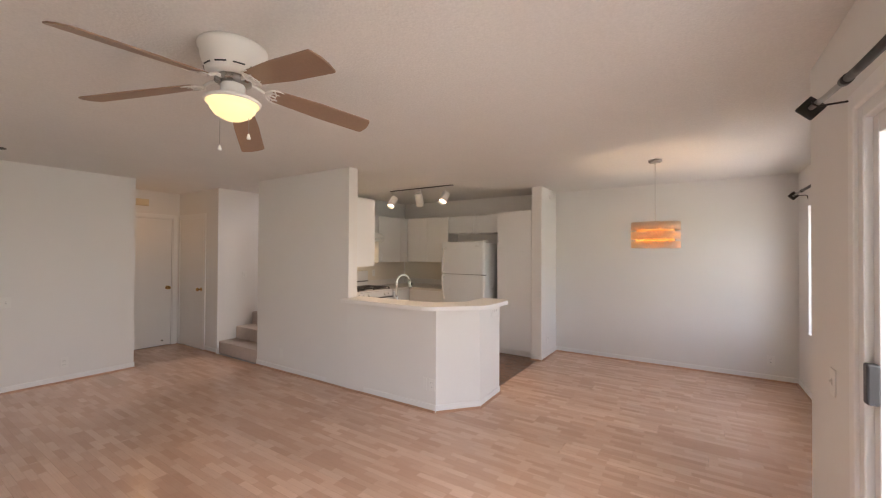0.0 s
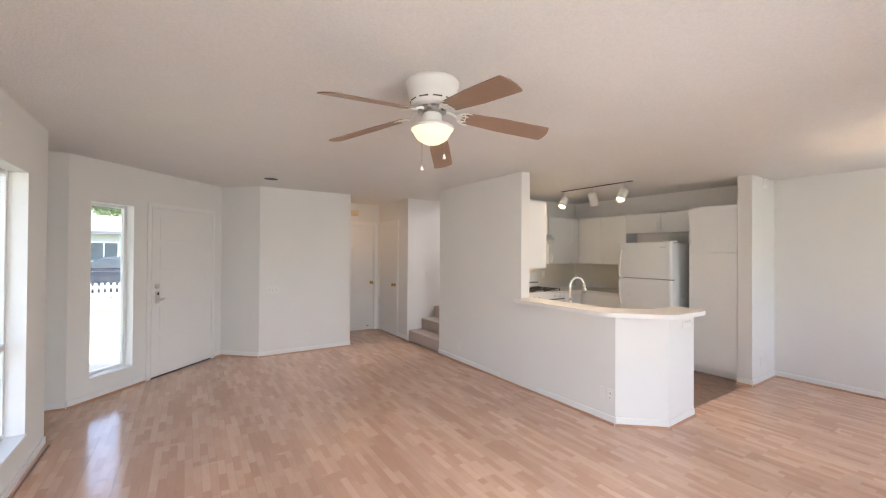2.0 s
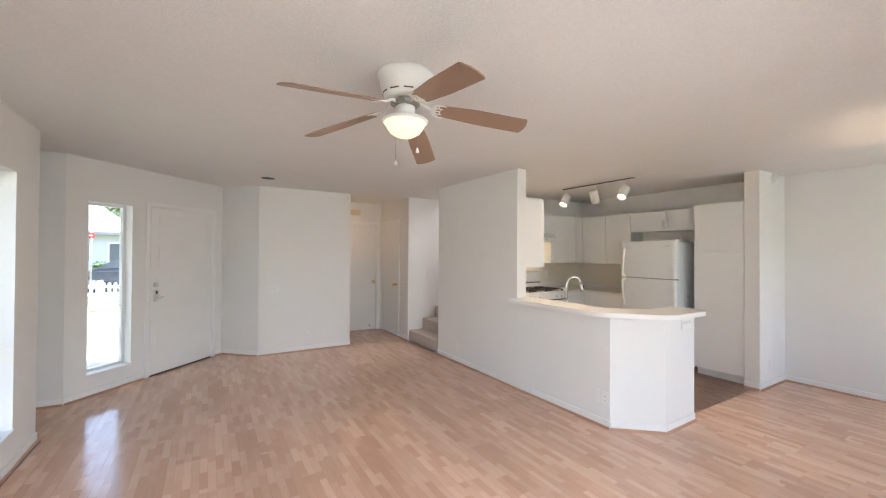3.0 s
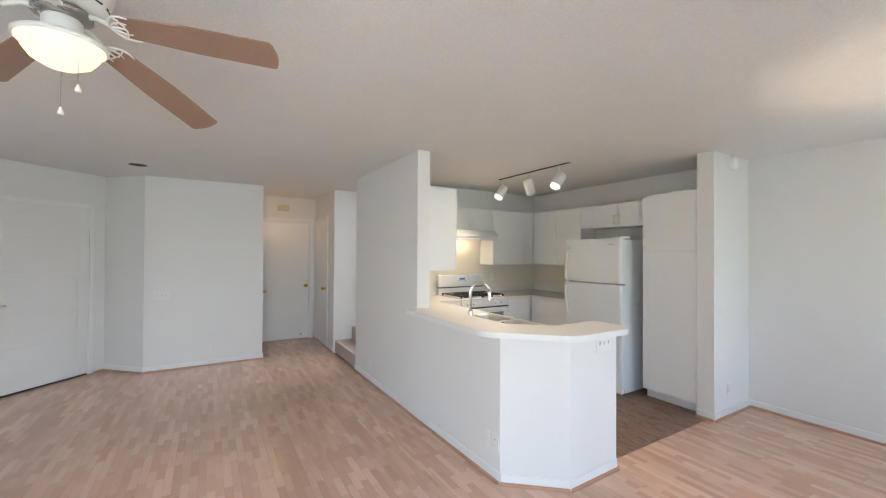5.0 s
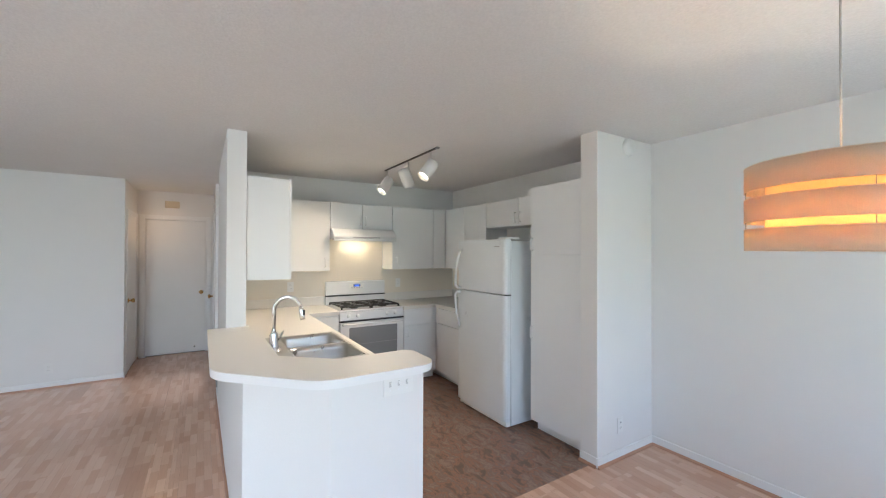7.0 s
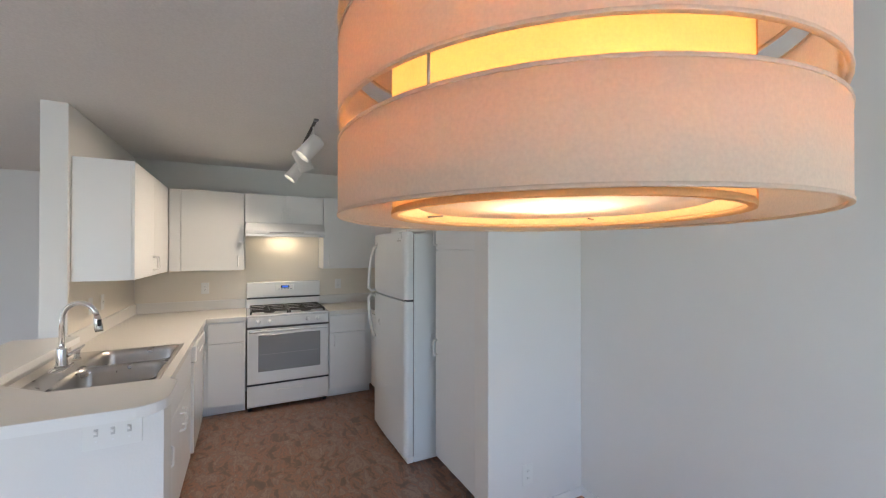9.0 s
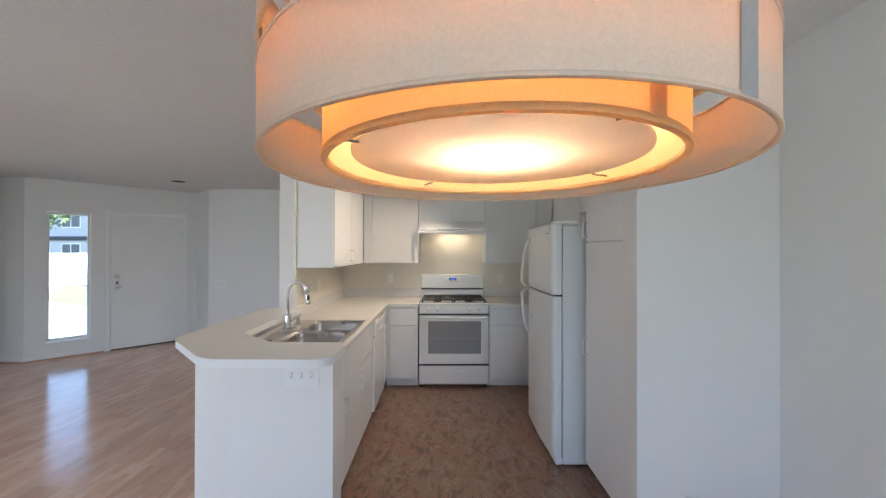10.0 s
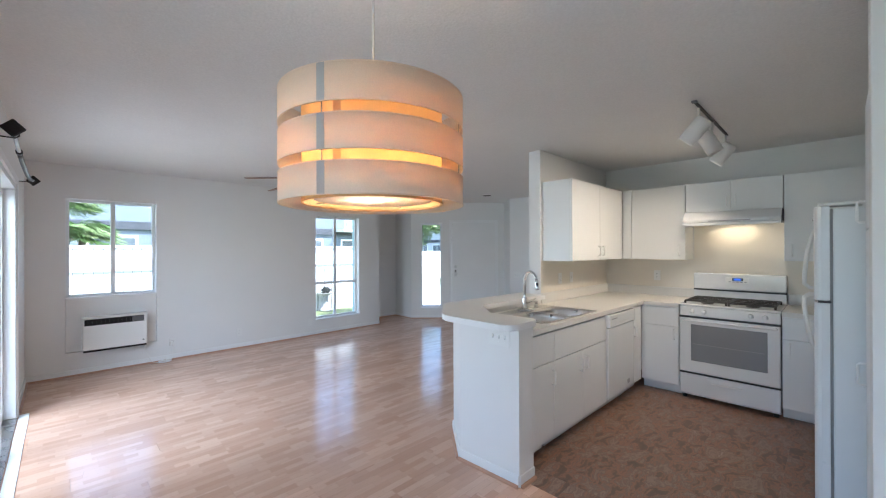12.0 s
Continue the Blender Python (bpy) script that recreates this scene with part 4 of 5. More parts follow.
part("door_gap", boxed(FX - 0.02, FX + 0.024, 4.220, 4.974, 0.7865, 0.799), M_DARKPL, stove, "dark gap above the oven door")
od = part("oven_door", boxed(FX - 0.02, FX + 0.022, 4.222, 4.972, 0.262, 0.785, 0.008), M_ENAMEL, stove)
part("oven_window", boxed(FX + 0.02, FX + 0.0235, 4.318, 4.888, 0.375, 0.724, 0.003, 1), M_OVENGLASS, od, "oven window, grey put in for its reflection")
part("oven_rack", boxed(FX + 0.0232, FX + 0.0242, 4.33, 4.87, 0.535, 0.541), M_GREYPL, od, "rack line behind the oven glass")
part("door_handle", tube([(FX + 0.02, 4.25, 0.760), (FX + 0.05, 4.25, 0.762), (FX + 0.055, 4.27, 0.764), (FX + 0.058, 4.595, 0.764), (FX + 0.055, 4.92, 0.764), (FX + 0.05, 4.944, 0.762), (FX + 0.02, 4.944, 0.760)], 0.012, 10), M_ENAMEL, od, "white bar handle")
part("drawer_gap", boxed(FX - 0.02, FX + 0.02, 4.220, 4.974, 0.2465, 0.2605), M_DARKPL, stove, "dark gap above the drawer")
dr = part("drawer", boxed(FX - 0.02, FX + 0.018, 4.222, 4.972, 0.05, 0.245, 0.008), M_ENAMEL, stove)
part("drawer_grip", boxed(FX + 0.016, FX + 0.027, 4.48, 4.72, 0.178, 0.192, 0.004), M_PLASTIC, dr)
for y in (4.25, 4.94):
    for x in (-4.42, FX - 0.04):
        part("foot", lathe([(0, 0), (0.02, 0), (0.02, 0.028), (0, 0.03)], (x, y, 0), 12), M_DARKPL, stove, "black foot")
for side in (0, 1):
    y0, y1 = (4.255, 4.585) if side == 0 else (4.605, 4.935)
    g = bmesh.new()
    z = 0.942
    for y in (y0, y1):
        box(g, -4.36, FX - 0.05, y - 0.006, y + 0.006, z - 0.006, z + 0.006, 0.002, 1)
    for x in (-4.36, -4.235, -4.11, -3.985, FX - 0.05):
        box(g, x - 0.006, x + 0.006, y0, y1, z - 0.006, z + 0.006, 0.002, 1)
    box(g, -4.36, FX - 0.05, (y0 + y1) / 2 - 0.005, (y0 + y1) / 2 + 0.005, z - 0.004, z + 0.007, 0.002, 1)
    for x in (-4.36, FX - 0.05):
        for y in (y0, y1):
            box(g, x - 0.008, x + 0.008, y - 0.008, y + 0.008, 0.9152, z)
    part("grate", g, M_BLACK, stove, "black cast iron grate")
    for x in (-4.27, -3.99):
        bn = part("burner", lathe([(0, 0), (0.05, 0), (0.05, 0.008), (0.036, 0.01), (0.036, 0.02), (0.0, 0.022)], (x, (y0 + y1) / 2, 0.915), 24), M_BLACK, stove, "black burner cap")

# refrigerator
fr = thing("refrigerator", (-2.68, 5.65, 0), "white top-freezer refrigerator with curved handles", "refrigerator")
part("case", boxed(-3.055, -2.315, 5.292, 6.04, 0.012, 1.655, 0.006), M_FRIDGE, fr)
part("base_grille", boxed(-3.045, -2.325, 5.245, 5.291, 0.008, 0.05, 0.003), M_PLASTIC, fr)
part("gasket", boxed(-3.05, -2.32, 5.280, 5.2915, 0.055, 1.652), M_GREYPL, fr, "grey door gasket")
for nm, z0, z1, hz in (("freezer_door", 1.178, 1.668, (1.19, 1.57)), ("fridge_door", 0.055, 1.166, (0.79, 1.152))):
    q = bmesh.new()
    outline = [(-3.06, 5.28), (-3.06, 5.235)] + [(-3.06 + 0.022 * (1 - math.cos(radians(a))), 5.235 - 0.014 * math.sin(radians(a))) for a in (30, 60, 90)]
    outline += [(-3.0 + 0.6 * k / 6, 5.221 - 0.010 * math.sin(math.pi * k / 6)) for k in range(7)]
    outline += [(-2.31 - 0.045 * (1 - math.sin(radians(a))), 5.249 - 0.028 * math.cos(radians(a))) for a in (0, 30, 60, 90)] + [(-2.31, 5.28)]
    prism(q, outline, z0, z1, 0.006, 2)
    d = part(nm, q, M_FRIDGE, fr)
    pts = []
    for i in range(15):
        s = i / 14
        bow = math.sin(math.pi * (0.5 * s + 0.5) if nm == "freezer_door" else math.pi * 0.5 * s) ** 0.6 if 0 < i < 14 else 0.0
        if (nm == "freezer_door" and i == 0) or (nm != "freezer_door" and i == 14):
            bow = 0.55
        pts.append((-3.005, 5.214 - 0.060 * bow, hz[0] + (hz[1] - hz[0]) * s))
    if nm == "freezer_door":
        pts = [(-3.005, 5.214, hz[0] + 0.004)] + pts
    else:
        pts = pts + [(-3.005, 5.214, hz[1] - 0.004)]
    part("handle", tube(pts, 0.0125, 10), M_PLASTIC, d, "white curved handle")
part("hinge_cover", boxed(-2.43, -2.325, 5.235, 5.40, 1.6685, 1.688, 0.006), M_PLASTIC, fr)
part("middle_hinge", boxed(-2.37, -2.308, 5.235, 5.285, 1.1665, 1.1775, 0.002, 1), M_DARKPL, fr, "small dark hinge")
part("badge", boxed(-2.46, -2.39, 5.2125, 5.2165, 1.60, 1.606), M_STEEL, fr, "small silver badge")

# ---- wall plates and fittings ----


def plate(name, p0, p1, u, z, kind, label, w=0.07, h=0.115):
    """A duplex outlet, a toggle switch plate or a blank plate on a wall."""
    m, _ = frame_of(p0, p1)
    at = m @ Vector((u, 0.0, z))
    ob = thing(name, at, label, "outlet" if "outlet" in name else "switch")
    def put(pn, bm, mat, parent, lab=""):
        bm.transform(m @ Matrix.Translation((u, 0, z)))
        return part(pn, bm, mat, parent, lab)
    pl = put("cover_plate", boxed(-w / 2, w / 2, 0.0005, 0.006, -h / 2, h / 2, 0.002), M_PLASTIC, ob)
    if kind == "outlet":
        for s in (-0.02, 0.02):
            put("socket", boxed(-0.016, 0.016, 0.0055, 0.008, s - 0.013, s + 0.013, 0.002), M_PLASTIC, pl)
            put("slot", boxed(-0.007, -0.005, 0.0078, 0.0086, s - 0.004, s + 0.006), M_DARKPL, pl)
            put("slot", boxed(0.005, 0.007, 0.0078, 0.0086, s - 0.004, s + 0.006), M_DARKPL, pl)
    elif kind.startswith("toggle"):
        k = int(kind[-1])
        for i in range(k):
            s = (i - (k - 1) / 2) * 0.046
            put("toggle_bezel", boxed(s - 0.006, s + 0.006, 0.0055, 0.0075, -0.013, 0.013), M_SLOT, pl)
            q = boxed(s - 0.004, s + 0.004, 0.006, 0.017, -0.002, 0.009, 0.001, 1)
            put("toggle", q, M_PLASTIC, pl)
            for zz in (-0.03, 0.03):
                put("screw", boxed(s - 0.003, s + 0.003, 0.0055, 0.0068, zz - 0.003, zz + 0.003), M_PULL, pl)
    return ob


KS = ((-1.757, 3.129), (-4.607, 3.106))
plate("wall_outlet", *KS, 1.905, 0.245, "outlet", "white duplex outlet low on the partition wall")
plate("wall_outlet", *KS, 2.325, 0.225, "blank", "white cable plate low on the partition wall")
plate("wall_outlet", *KS, 0.045, 0.25, "outlet", "white duplex outlet near the peninsula corner")
plate("wall_outlet", *KS, 0.125, 0.25, "blank", "white blank plate near the peninsula corner", 0.04, 0.115)
plate("light_switch", (-1.482, 3.945), (-1.470, 3.462), 0.145, 0.897, "toggle3", "white three-gang switch plate on the peninsula end", 0.165, 0.115)
EF = ((-5.777, 2.146), (-5.777, 0.807))
plate("light_switch", *EF, 1.16, 0.95, "toggle3", "white three-gang switch plate beside the entry", 0.165, 0.115)
plate("wall_outlet", *EF, 0.657, 0.221, "outlet", "white duplex outlet on the entry wall")
plate("wall_outlet", (-1.505, 6.08), (-1.505, 5.39), 0.425, 0.251, "outlet", "white duplex outlet on the stub wall")
plate("wall_outlet", (1.30, 6.08), (-1.505, 6.08), 0.252, 0.24, "outlet", "white duplex outlet on the dining wall")
plate("wall_outlet", S0, S1, 2.54, 0.235, "outlet", "white duplex outlet under the long wall")
plate("wall_outlet", S0, S1, 1.43, 0.23, "blank", "white cable plate beside the tall window")
plate("wall_outlet", S0, S1, 3.366, 0.225, "outlet", "white outlet with the air conditioner plug")
plate("light_switch", (0.78, -0.92), (0.78, 2.78), 3.33, 0.95, "toggle1", "white light switch beside the sliding door")
plate("wall_outlet", (-4.48, 6.08), (-4.48, 3.235), 0.88, 1.14, "outlet", "white outlet above the worktop")
plate("wall_outlet", (-4.48, 6.08), (-4.48, 3.235), 2.25, 1.14, "outlet", "white outlet above the worktop")
plate("light_switch", (-4.48, 3.2375), (-2.9, 3.2375), 0.95, 1.14, "toggle1", "white switch above the worktop")
plate("wall_outlet", (-4.48, 3.2375), (-2.9, 3.2375), 1.2, 1.14, "outlet", "white outlet above the worktop")
plate("light_switch", (-5.61, 5.0), (-5.61, 3.22), 1.5, 1.14, "toggle1", "white switch on the stairwell wall")

ch = thing("door_chime", (-6.82, 2.565, 2.25), "ivory door chime box above the hall door", "door chime")
part("box", boxed(-6.8195, -6.77, 2.475, 2.655, 2.20, 2.30, 0.006), M_IVORY, ch)
part("grille", boxed(-6.771, -6.767, 2.50, 2.63, 2.215, 2.285, 0.002, 1), M_IVORY, ch)
sm = thing("smoke_detector", (-1.505, 5.757, 2.368), "round white smoke detector high on the stub wall", "smoke detector")
part("housing", lathe([(0.064, 0), (0.064, 0.020), (0.053, 0.034), (0.0, 0.038)], (-1.5045, 5.757, 2.368), 28, pose(0, 0, 0, 0, 90, 0)), M_PLASTIC, sm)
part("test_button", lathe([(0.012, 0.036), (0.012, 0.041), (0, 0.042)], (-1.5045, 5.757, 2.368), 16, pose(0, 0, 0, 0, 90, 0)), M_PLASTIC, sm)


def downlight(x, y):
    dl = thing("recessed_downlight", (x, y, H), "small recessed ceiling light with dark interior, unlit", "downlight", "recessed ceiling lights")
    part("trim_ring", lathe([(0.062, 0.0), (0.084, 0.0), (0.082, -0.006), (0.062, -0.004)], (x, y, H - 0.001), 28), M_FANWHITE, dl)
    part("baffle", lathe([(0.083, -0.008), (0.05, -0.0075), (0, -0.007)], (x, y, H - 0.001), 28), M_BLACK, dl, "dark baffle")


downlight(-5.04, 0.827)
downlight(-4.41, -1.40)
# door stop on the hall door
ds = thing("door_stop", (-6.80, 2.86, 0.06), "small spring door stop on the hall door", "door stop")
part("spring", tube([(-6.853, 2.86, 0.09), (-6.80, 2.86, 0.09)], 0.007, 8), M_BRASS, ds)
part("tip", tube([(-6.80, 2.86, 0.09), (-6.785, 2.86, 0.09)], 0.010, 8), M_DARKPL, ds, "dark rubber tip")

M_DARKGREY = finish("smoked_plastic", (0.13, 0.13, 0.135), 0.3)
M_LOUVRE = finish("matt_black_plastic", (0.008, 0.008, 0.009), 0.85)

# ---- air conditioner under the side window ----
ap = thing("infill_panel", (0.03, -0.92, 0.27), "flat painted panel closing the opening below the side window", "panel", kind="structure")
bm = boxed(3.535, 4.384, -0.10, -0.028, 0.272, 0.885, 0.002, 1)
bm.transform(frame_of(S0, S1)[0])
part("board", bm, M_WALL, ap)
ac = thing("air_conditioner", (0.02, -0.9, 0.27), "white through-the-wall air conditioner with dark louvre", "air conditioner")
part("housing", boxed(-0.281, 0.325, -0.932, -0.80, 0.285, 0.668, 0.014, 3), M_PLASTIC, ac)
part("base_gap", boxed(-0.27, 0.315, -0.932, -0.804, 0.266, 0.285), M_LOUVRE, ac, "dark gap below the housing")
part("lip", boxed(-0.286, 0.33, -0.932, -0.785, 0.655, 0.674, 0.006), M_PLASTIC, ac)
part("louvre_recess", boxed(-0.245, 0.305, -0.801, -0.796, 0.575, 0.648, 0.002, 1), M_LOUVRE, ac, "dark air outlet")
for i in range(14):
    x = -0.225 + 0.0385 * i
    part("fin", boxed(x - 0.002, x + 0.002, -0.797, -0.793, 0.578, 0.645), M_DARKPL, ac)
part("control_window", boxed(-0.245, -0.13, -0.796, -0.790, 0.578, 0.645, 0.002, 1), M_DARKGREY, ac, "grey control window")
part("indicator", boxed(-0.245, -0.23, -0.801, -0.798, 0.335, 0.347), M_DARKPL, ac)
cord = [(-0.23, -0.86, 0.29), (-0.27, -0.85, 0.16), (-0.33, -0.84, 0.03), (-0.40, -0.80, 0.012)]
for i in range(19):
    a = i / 18 * 4 * math.pi
    cord.append((-0.46 + 0.07 * math.cos(a), -0.80 + 0.035 * math.sin(a), 0.012 + 0.001 * i))
cord += [(-0.54, -0.84, 0.03), (-0.555, -0.88, 0.12), (-0.545, -0.905, 0.20)]
pc = thing("power_cord", (-0.46, -0.8, 0.0), "coiled white power cord on the floor under the air conditioner", "cord")
part("cable", tube(cord, 0.004, 8), M_PLASTIC, pc)
part("plug", boxed(-0.563, -0.525, -0.905, -0.865, 0.19, 0.245, 0.005), M_PLASTIC, pc)

# ---- curtain rods ----


def curtain_rod(x, ya, yb, z, wall_x, label, sag=0.0, r=0.010):
    """Two telescoped poles that sag where they meet, on wire brackets, with square finials."""
    rod = thing("curtain_rod", (x, (ya + yb) / 2, z), label, "curtain rod")

    def at(f, dz=0.0):
        return (x, ya + f * (yb - ya), z - sag * (1 - (2 * f - 1) ** 2) + dz)
    part("pole", tube([at(k / 10) for k in range(11)], r, 14), M_RODGREY, rod, "pewter pole")
    part("sleeve", tube([at(0.18 + 0.062 * k) for k in range(11)], r * 1.3, 14), M_RODBLACK, rod, "dark telescoping sleeve")
    part("collar", tube([at(0.79), at(0.81)], r * 1.6, 14), M_RODBLACK, rod, "dark collar ring")
    for y, s, f in ((ya, -1, 0.05), (yb, 1, 0.95)):
        fin = bmesh.new()
        box(fin, -0.036, 0.036, -0.010, 0.010, -0.036, 0.036, 0.006, 2)
        fin.transform(Matrix.Translation((x, y + s * 0.010, z)) @ pose(0, 0, 0, 0, 45, 0))
        part("finial", fin, M_RODBLACK, rod, "dark square finial")
        bx, by, bz = at(f)
        part("bracket", tube([(wall_x - 0.001, by, bz - 0.055), (wall_x - 0.006, by, bz - 0.02), (wall_x - 0.02, by, bz - 0.012), (bx, by, bz - r - 0.004), (bx - 0.016, by, bz - 0.002), (bx - 0.016, by, bz + 0.01)], 0.004, 8), M_RODBLACK, rod, "dark wire bracket")


curtain_rod(0.68, 0.09, 2.24, 2.10, 0.78, "pewter curtain rod with dark square finials above the sliding door", 0.075)
curtain_rod(1.20, 3.75, 5.74, 2.145, 1.30, "dark curtain rod with square finials above the dining window")

# ---- ceiling fan ----
FC = (-1.52, 1.068)
fan = thing("ceiling_fan", (*FC, H), "white flush-mount ceiling fan with beech blades and lit glass bowl", "ceiling fan")
part("motor_housing", lathe([(0, 0), (0.142, 0), (0.146, -0.005), (0.146, -0.020), (0.138, -0.027), (0.134, -0.060), (0.122, -0.098), (0.113, -0.125), (0.104, -0.134), (0.07, -0.138), (0, -0.138)], (*FC, H), 48), M_FANWHITE, fan)
for i in range(10):
    a = 2 * math.pi * i / 10
    v = boxed(-0.024, 0.024, 0.108, 0.1185, -0.114, -0.108)
    v.transform(Matrix.Translation((*FC, H)) @ Matrix.Rotation(a, 4, "Z"))
    part("vent_slot", v, M_DARKPL, fan, "dark cooling slot")
part("rotor", lathe([(0, -0.138), (0.070, -0.138), (0.078, -0.144), (0.078, -0.162), (0.05, -0.170), (0, -0.170)], (*FC, H), 36), M_STEEL, fan, "grey metal rotor")
part("switch_housing", lathe([(0, -0.168), (0.046, -0.168), (0.052, -0.176), (0.052, -0.205), (0.062, -0.224), (0, -0.224)], (*FC, H), 32), M_FANWHITE, fan)
lk = part("light_pan", lathe([(0, -0.222), (0.062, -0.222), (0.108, -0.238), (0.120, -0.246), (0.119, -0.255), (0.112, -0.258), (0, -0.250)], (*FC, H), 40), M_FANWHITE, fan)
part("glass_bowl", lathe([(0.112, -0.256), (0.110, -0.264), (0.100, -0.270), (0.096, -0.285), (0.078, -0.310), (0.045, -0.329), (0, -0.336)], (*FC, H), 40), M_BOWL, lk, "lit frosted glass bowl")


def blade_mesh():
    """Tapered blade along +x with rounded outer corners."""
    pts = [(0.175, -0.048), (0.168, -0.03), (0.168, 0.03), (0.175, 0.048)]
    pts += [(0.40, 0.063)] + arc(0.652, 0.050, 0.016, 90, 15, 4) + [(0.676, 0.02), (0.678, 0.0), (0.676, -0.02)] + arc(0.652, -0.050, 0.016, -15, -90, 4) + [(0.40, -0.063)]
    return prism(bmesh.new(), pts[::-1], -0.003, 0.003, 0.0015, 1)


def blade_iron():
    """Cast arm that fans out into a pierced scroll under the blade root."""
    bm = bmesh.new()
    tube([(0.066, 0.0, 0.012), (0.095, 0.0, 0.014), (0.12, 0.0, 0.004), (0.14, 0.0, -0.006)], [0.010, 0.008, 0.008, 0.006], 8, bm)
    for s in (-1, 1):
        tube([(0.138, 0, -0.005), (0.148, s * 0.028, -0.006), (0.166, s * 0.047, -0.006), (0.19, s * 0.053, -0.006), (0.215, s * 0.05, -0.006)], [0.0045, 0.0042, 0.004, 0.0036, 0.002], 6, bm)
        tube([(0.14, 0, -0.006), (0.16, s * 0.018, -0.006), (0.18, s * 0.026, -0.006), (0.20, s * 0.022, -0.006)], [0.004, 0.0036, 0.0034, 0.002], 6, bm)
        tube([(0.166, s * 0.047, -0.006), (0.178, s * 0.036, -0.006), (0.18, s * 0.026, -0.006)], 0.003, 6, bm)
        tube([(0.18, s * 0.026, -0.006), (0.188, s * 0.012, -0.006), (0.186, 0, -0.006)], 0.003, 6, bm)
    tube([(0.14, 0, -0.006), (0.186, 0, -0.006)], 0.0034, 6, bm)
    return bm


SAG = (8.7, 7.4, 13.4, 6.3, 7.6)
for i in range(5):
    m = Matrix.Translation((*FC, 2.282)) @ Matrix.Rotation(radians(285.3 - 72 * i), 4, "Z") @ Matrix.Rotation(radians(SAG[i]), 4, "Y")
    iron = blade_iron()
    iron.transform(m @ Matrix.Rotation(radians(-14.0), 4, "X"))
    ib = part("blade_iron", iron, M_FANWHITE, fan, "white scrollwork blade iron")
    bl = blade_mesh()
    bl.transform(m @ Matrix.Rotation(radians(-14.0), 4, "X"))
    part("blade", bl, M_BLADE, fan, "beech veneer blade")
for dx, dy, z in ((-0.075, -0.02, 1.97), (0.045, 0.05, 2.02)):
    x, y = FC[0] + dx, FC[1] + dy
    pull = part("pull_chain", tube([(x * 0.5 + FC[0] * 0.5, y * 0.5 + FC[1] * 0.5, 2.235), (x, y, 2.21), (x, y, z + 0.03)], 0.0012, 6), M_STEEL, fan, "thin metal pull chain")
    part("fob", lathe([(0, 0.03), (0.003, 0.028), (0.009, 0.008), (0.009, 0.003), (0, 0)], (x, y, z), 14), M_PLASTIC, pull, "white teardrop fob")

# ---- drum pendant ----
PC = (-0.046, 4.504)
pend = thing("pendant_lamp", (*PC, H), "three-tier linen drum pendant lamp, lit", "pendant lamp")
part("canopy", lathe([(0, 0), (0.062, 0), (0.062, -0.018), (0.05, -0.026), (0, -0.028)], (*PC, H), 32), M_STEEL, pend, "satin metal ceiling canopy")
part("cord", tube([(*PC, H - 0.026), (*PC, 1.76)], 0.0028, 8), M_SEAM, pend, "thin pale cord")
part("socket", lathe([(0, 0.07), (0.018, 0.07), (0.02, 0.0), (0, 0.0)], (*PC, 1.70), 18), M_PLASTIC, pend)


def drum(r, z0, z1, th=0.002, seg=72):
    return lathe([(r, z0), (r, z1), (r - th, z1), (r - th, z0), (r, z0)], (*PC, 0), seg)


RO, RI = 0.2190, 0.168
for z0, z1 in ((1.558, 1.622), (1.645, 1.714), (1.738, 1.811)):
    t = part("shade_band", drum(RO, z0, z1), M_SHADE, pend, "linen shade band")
    for z in (z0, z1):
        part("edge_tape", lathe([(RO + 0.0008, z - 0.0012), (RO + 0.0008, z + 0.0012), (RO - 0.0028, z + 0.0012), (RO - 0.0028, z - 0.0012), (RO + 0.0008, z - 0.0012)], (*PC, 0), 72), M_SHADE, t)
    sa = radians(28)
    s = bmesh.new()
    k = [(RO + 0.001) * Vector((math.cos(sa + d), math.sin(sa + d), 0)) for d in (-0.04, -0.02, 0, 0.02, 0.04)]
    lo = [s.verts.new((PC[0] + v.x, PC[1] + v.y, z0)) for v in k]
    hi = [s.verts.new((PC[0] + v.x, PC[1] + v.y, z1)) for v in k]
    for i in range(4):
        s.faces.new((lo[i], lo[i + 1], hi[i + 1], hi[i]))
    bmesh.ops.solidify(s, geom=s.faces[:], thickness=-0.0014)
    part("seam", s, M_SEAM, t, "overlapped cloth seam")
inner = part("inner_shade", drum(RI, 1.562, 1.805), M_SHADEIN, pend, "inner drum shade, amber glow put into its cloth colour")
q = bmesh.new()
k = [(RI + 0.0012) * Vector((math.cos(radians(29.2) + d), math.sin(radians(29.2) + d), 0)) for d in (-0.055, -0.028, 0, 0.028, 0.055)]
lo = [q.verts.new((PC[0] + v.x, PC[1] + v.y, 1.5635)) for v in k]
hi = [q.verts.new((PC[0] + v.x, PC[1] + v.y, 1.8035)) for v in k]
for i in range(4):
    q.faces.new((lo[i], lo[i + 1], hi[i + 1], hi[i]))
bmesh.ops.solidify(q, geom=q.faces[:], thickness=-0.001)
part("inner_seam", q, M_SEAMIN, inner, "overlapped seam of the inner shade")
part("diffuser", lathe([(0, 1.571), (0.143, 1.571), (0.143, 1.574), (0, 1.574)], (*PC, 0), 48), M_DIFF, pend, "lit frosted diffuser disc")
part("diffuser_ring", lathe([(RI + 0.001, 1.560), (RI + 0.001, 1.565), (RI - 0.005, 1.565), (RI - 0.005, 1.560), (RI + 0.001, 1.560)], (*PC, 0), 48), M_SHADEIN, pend)
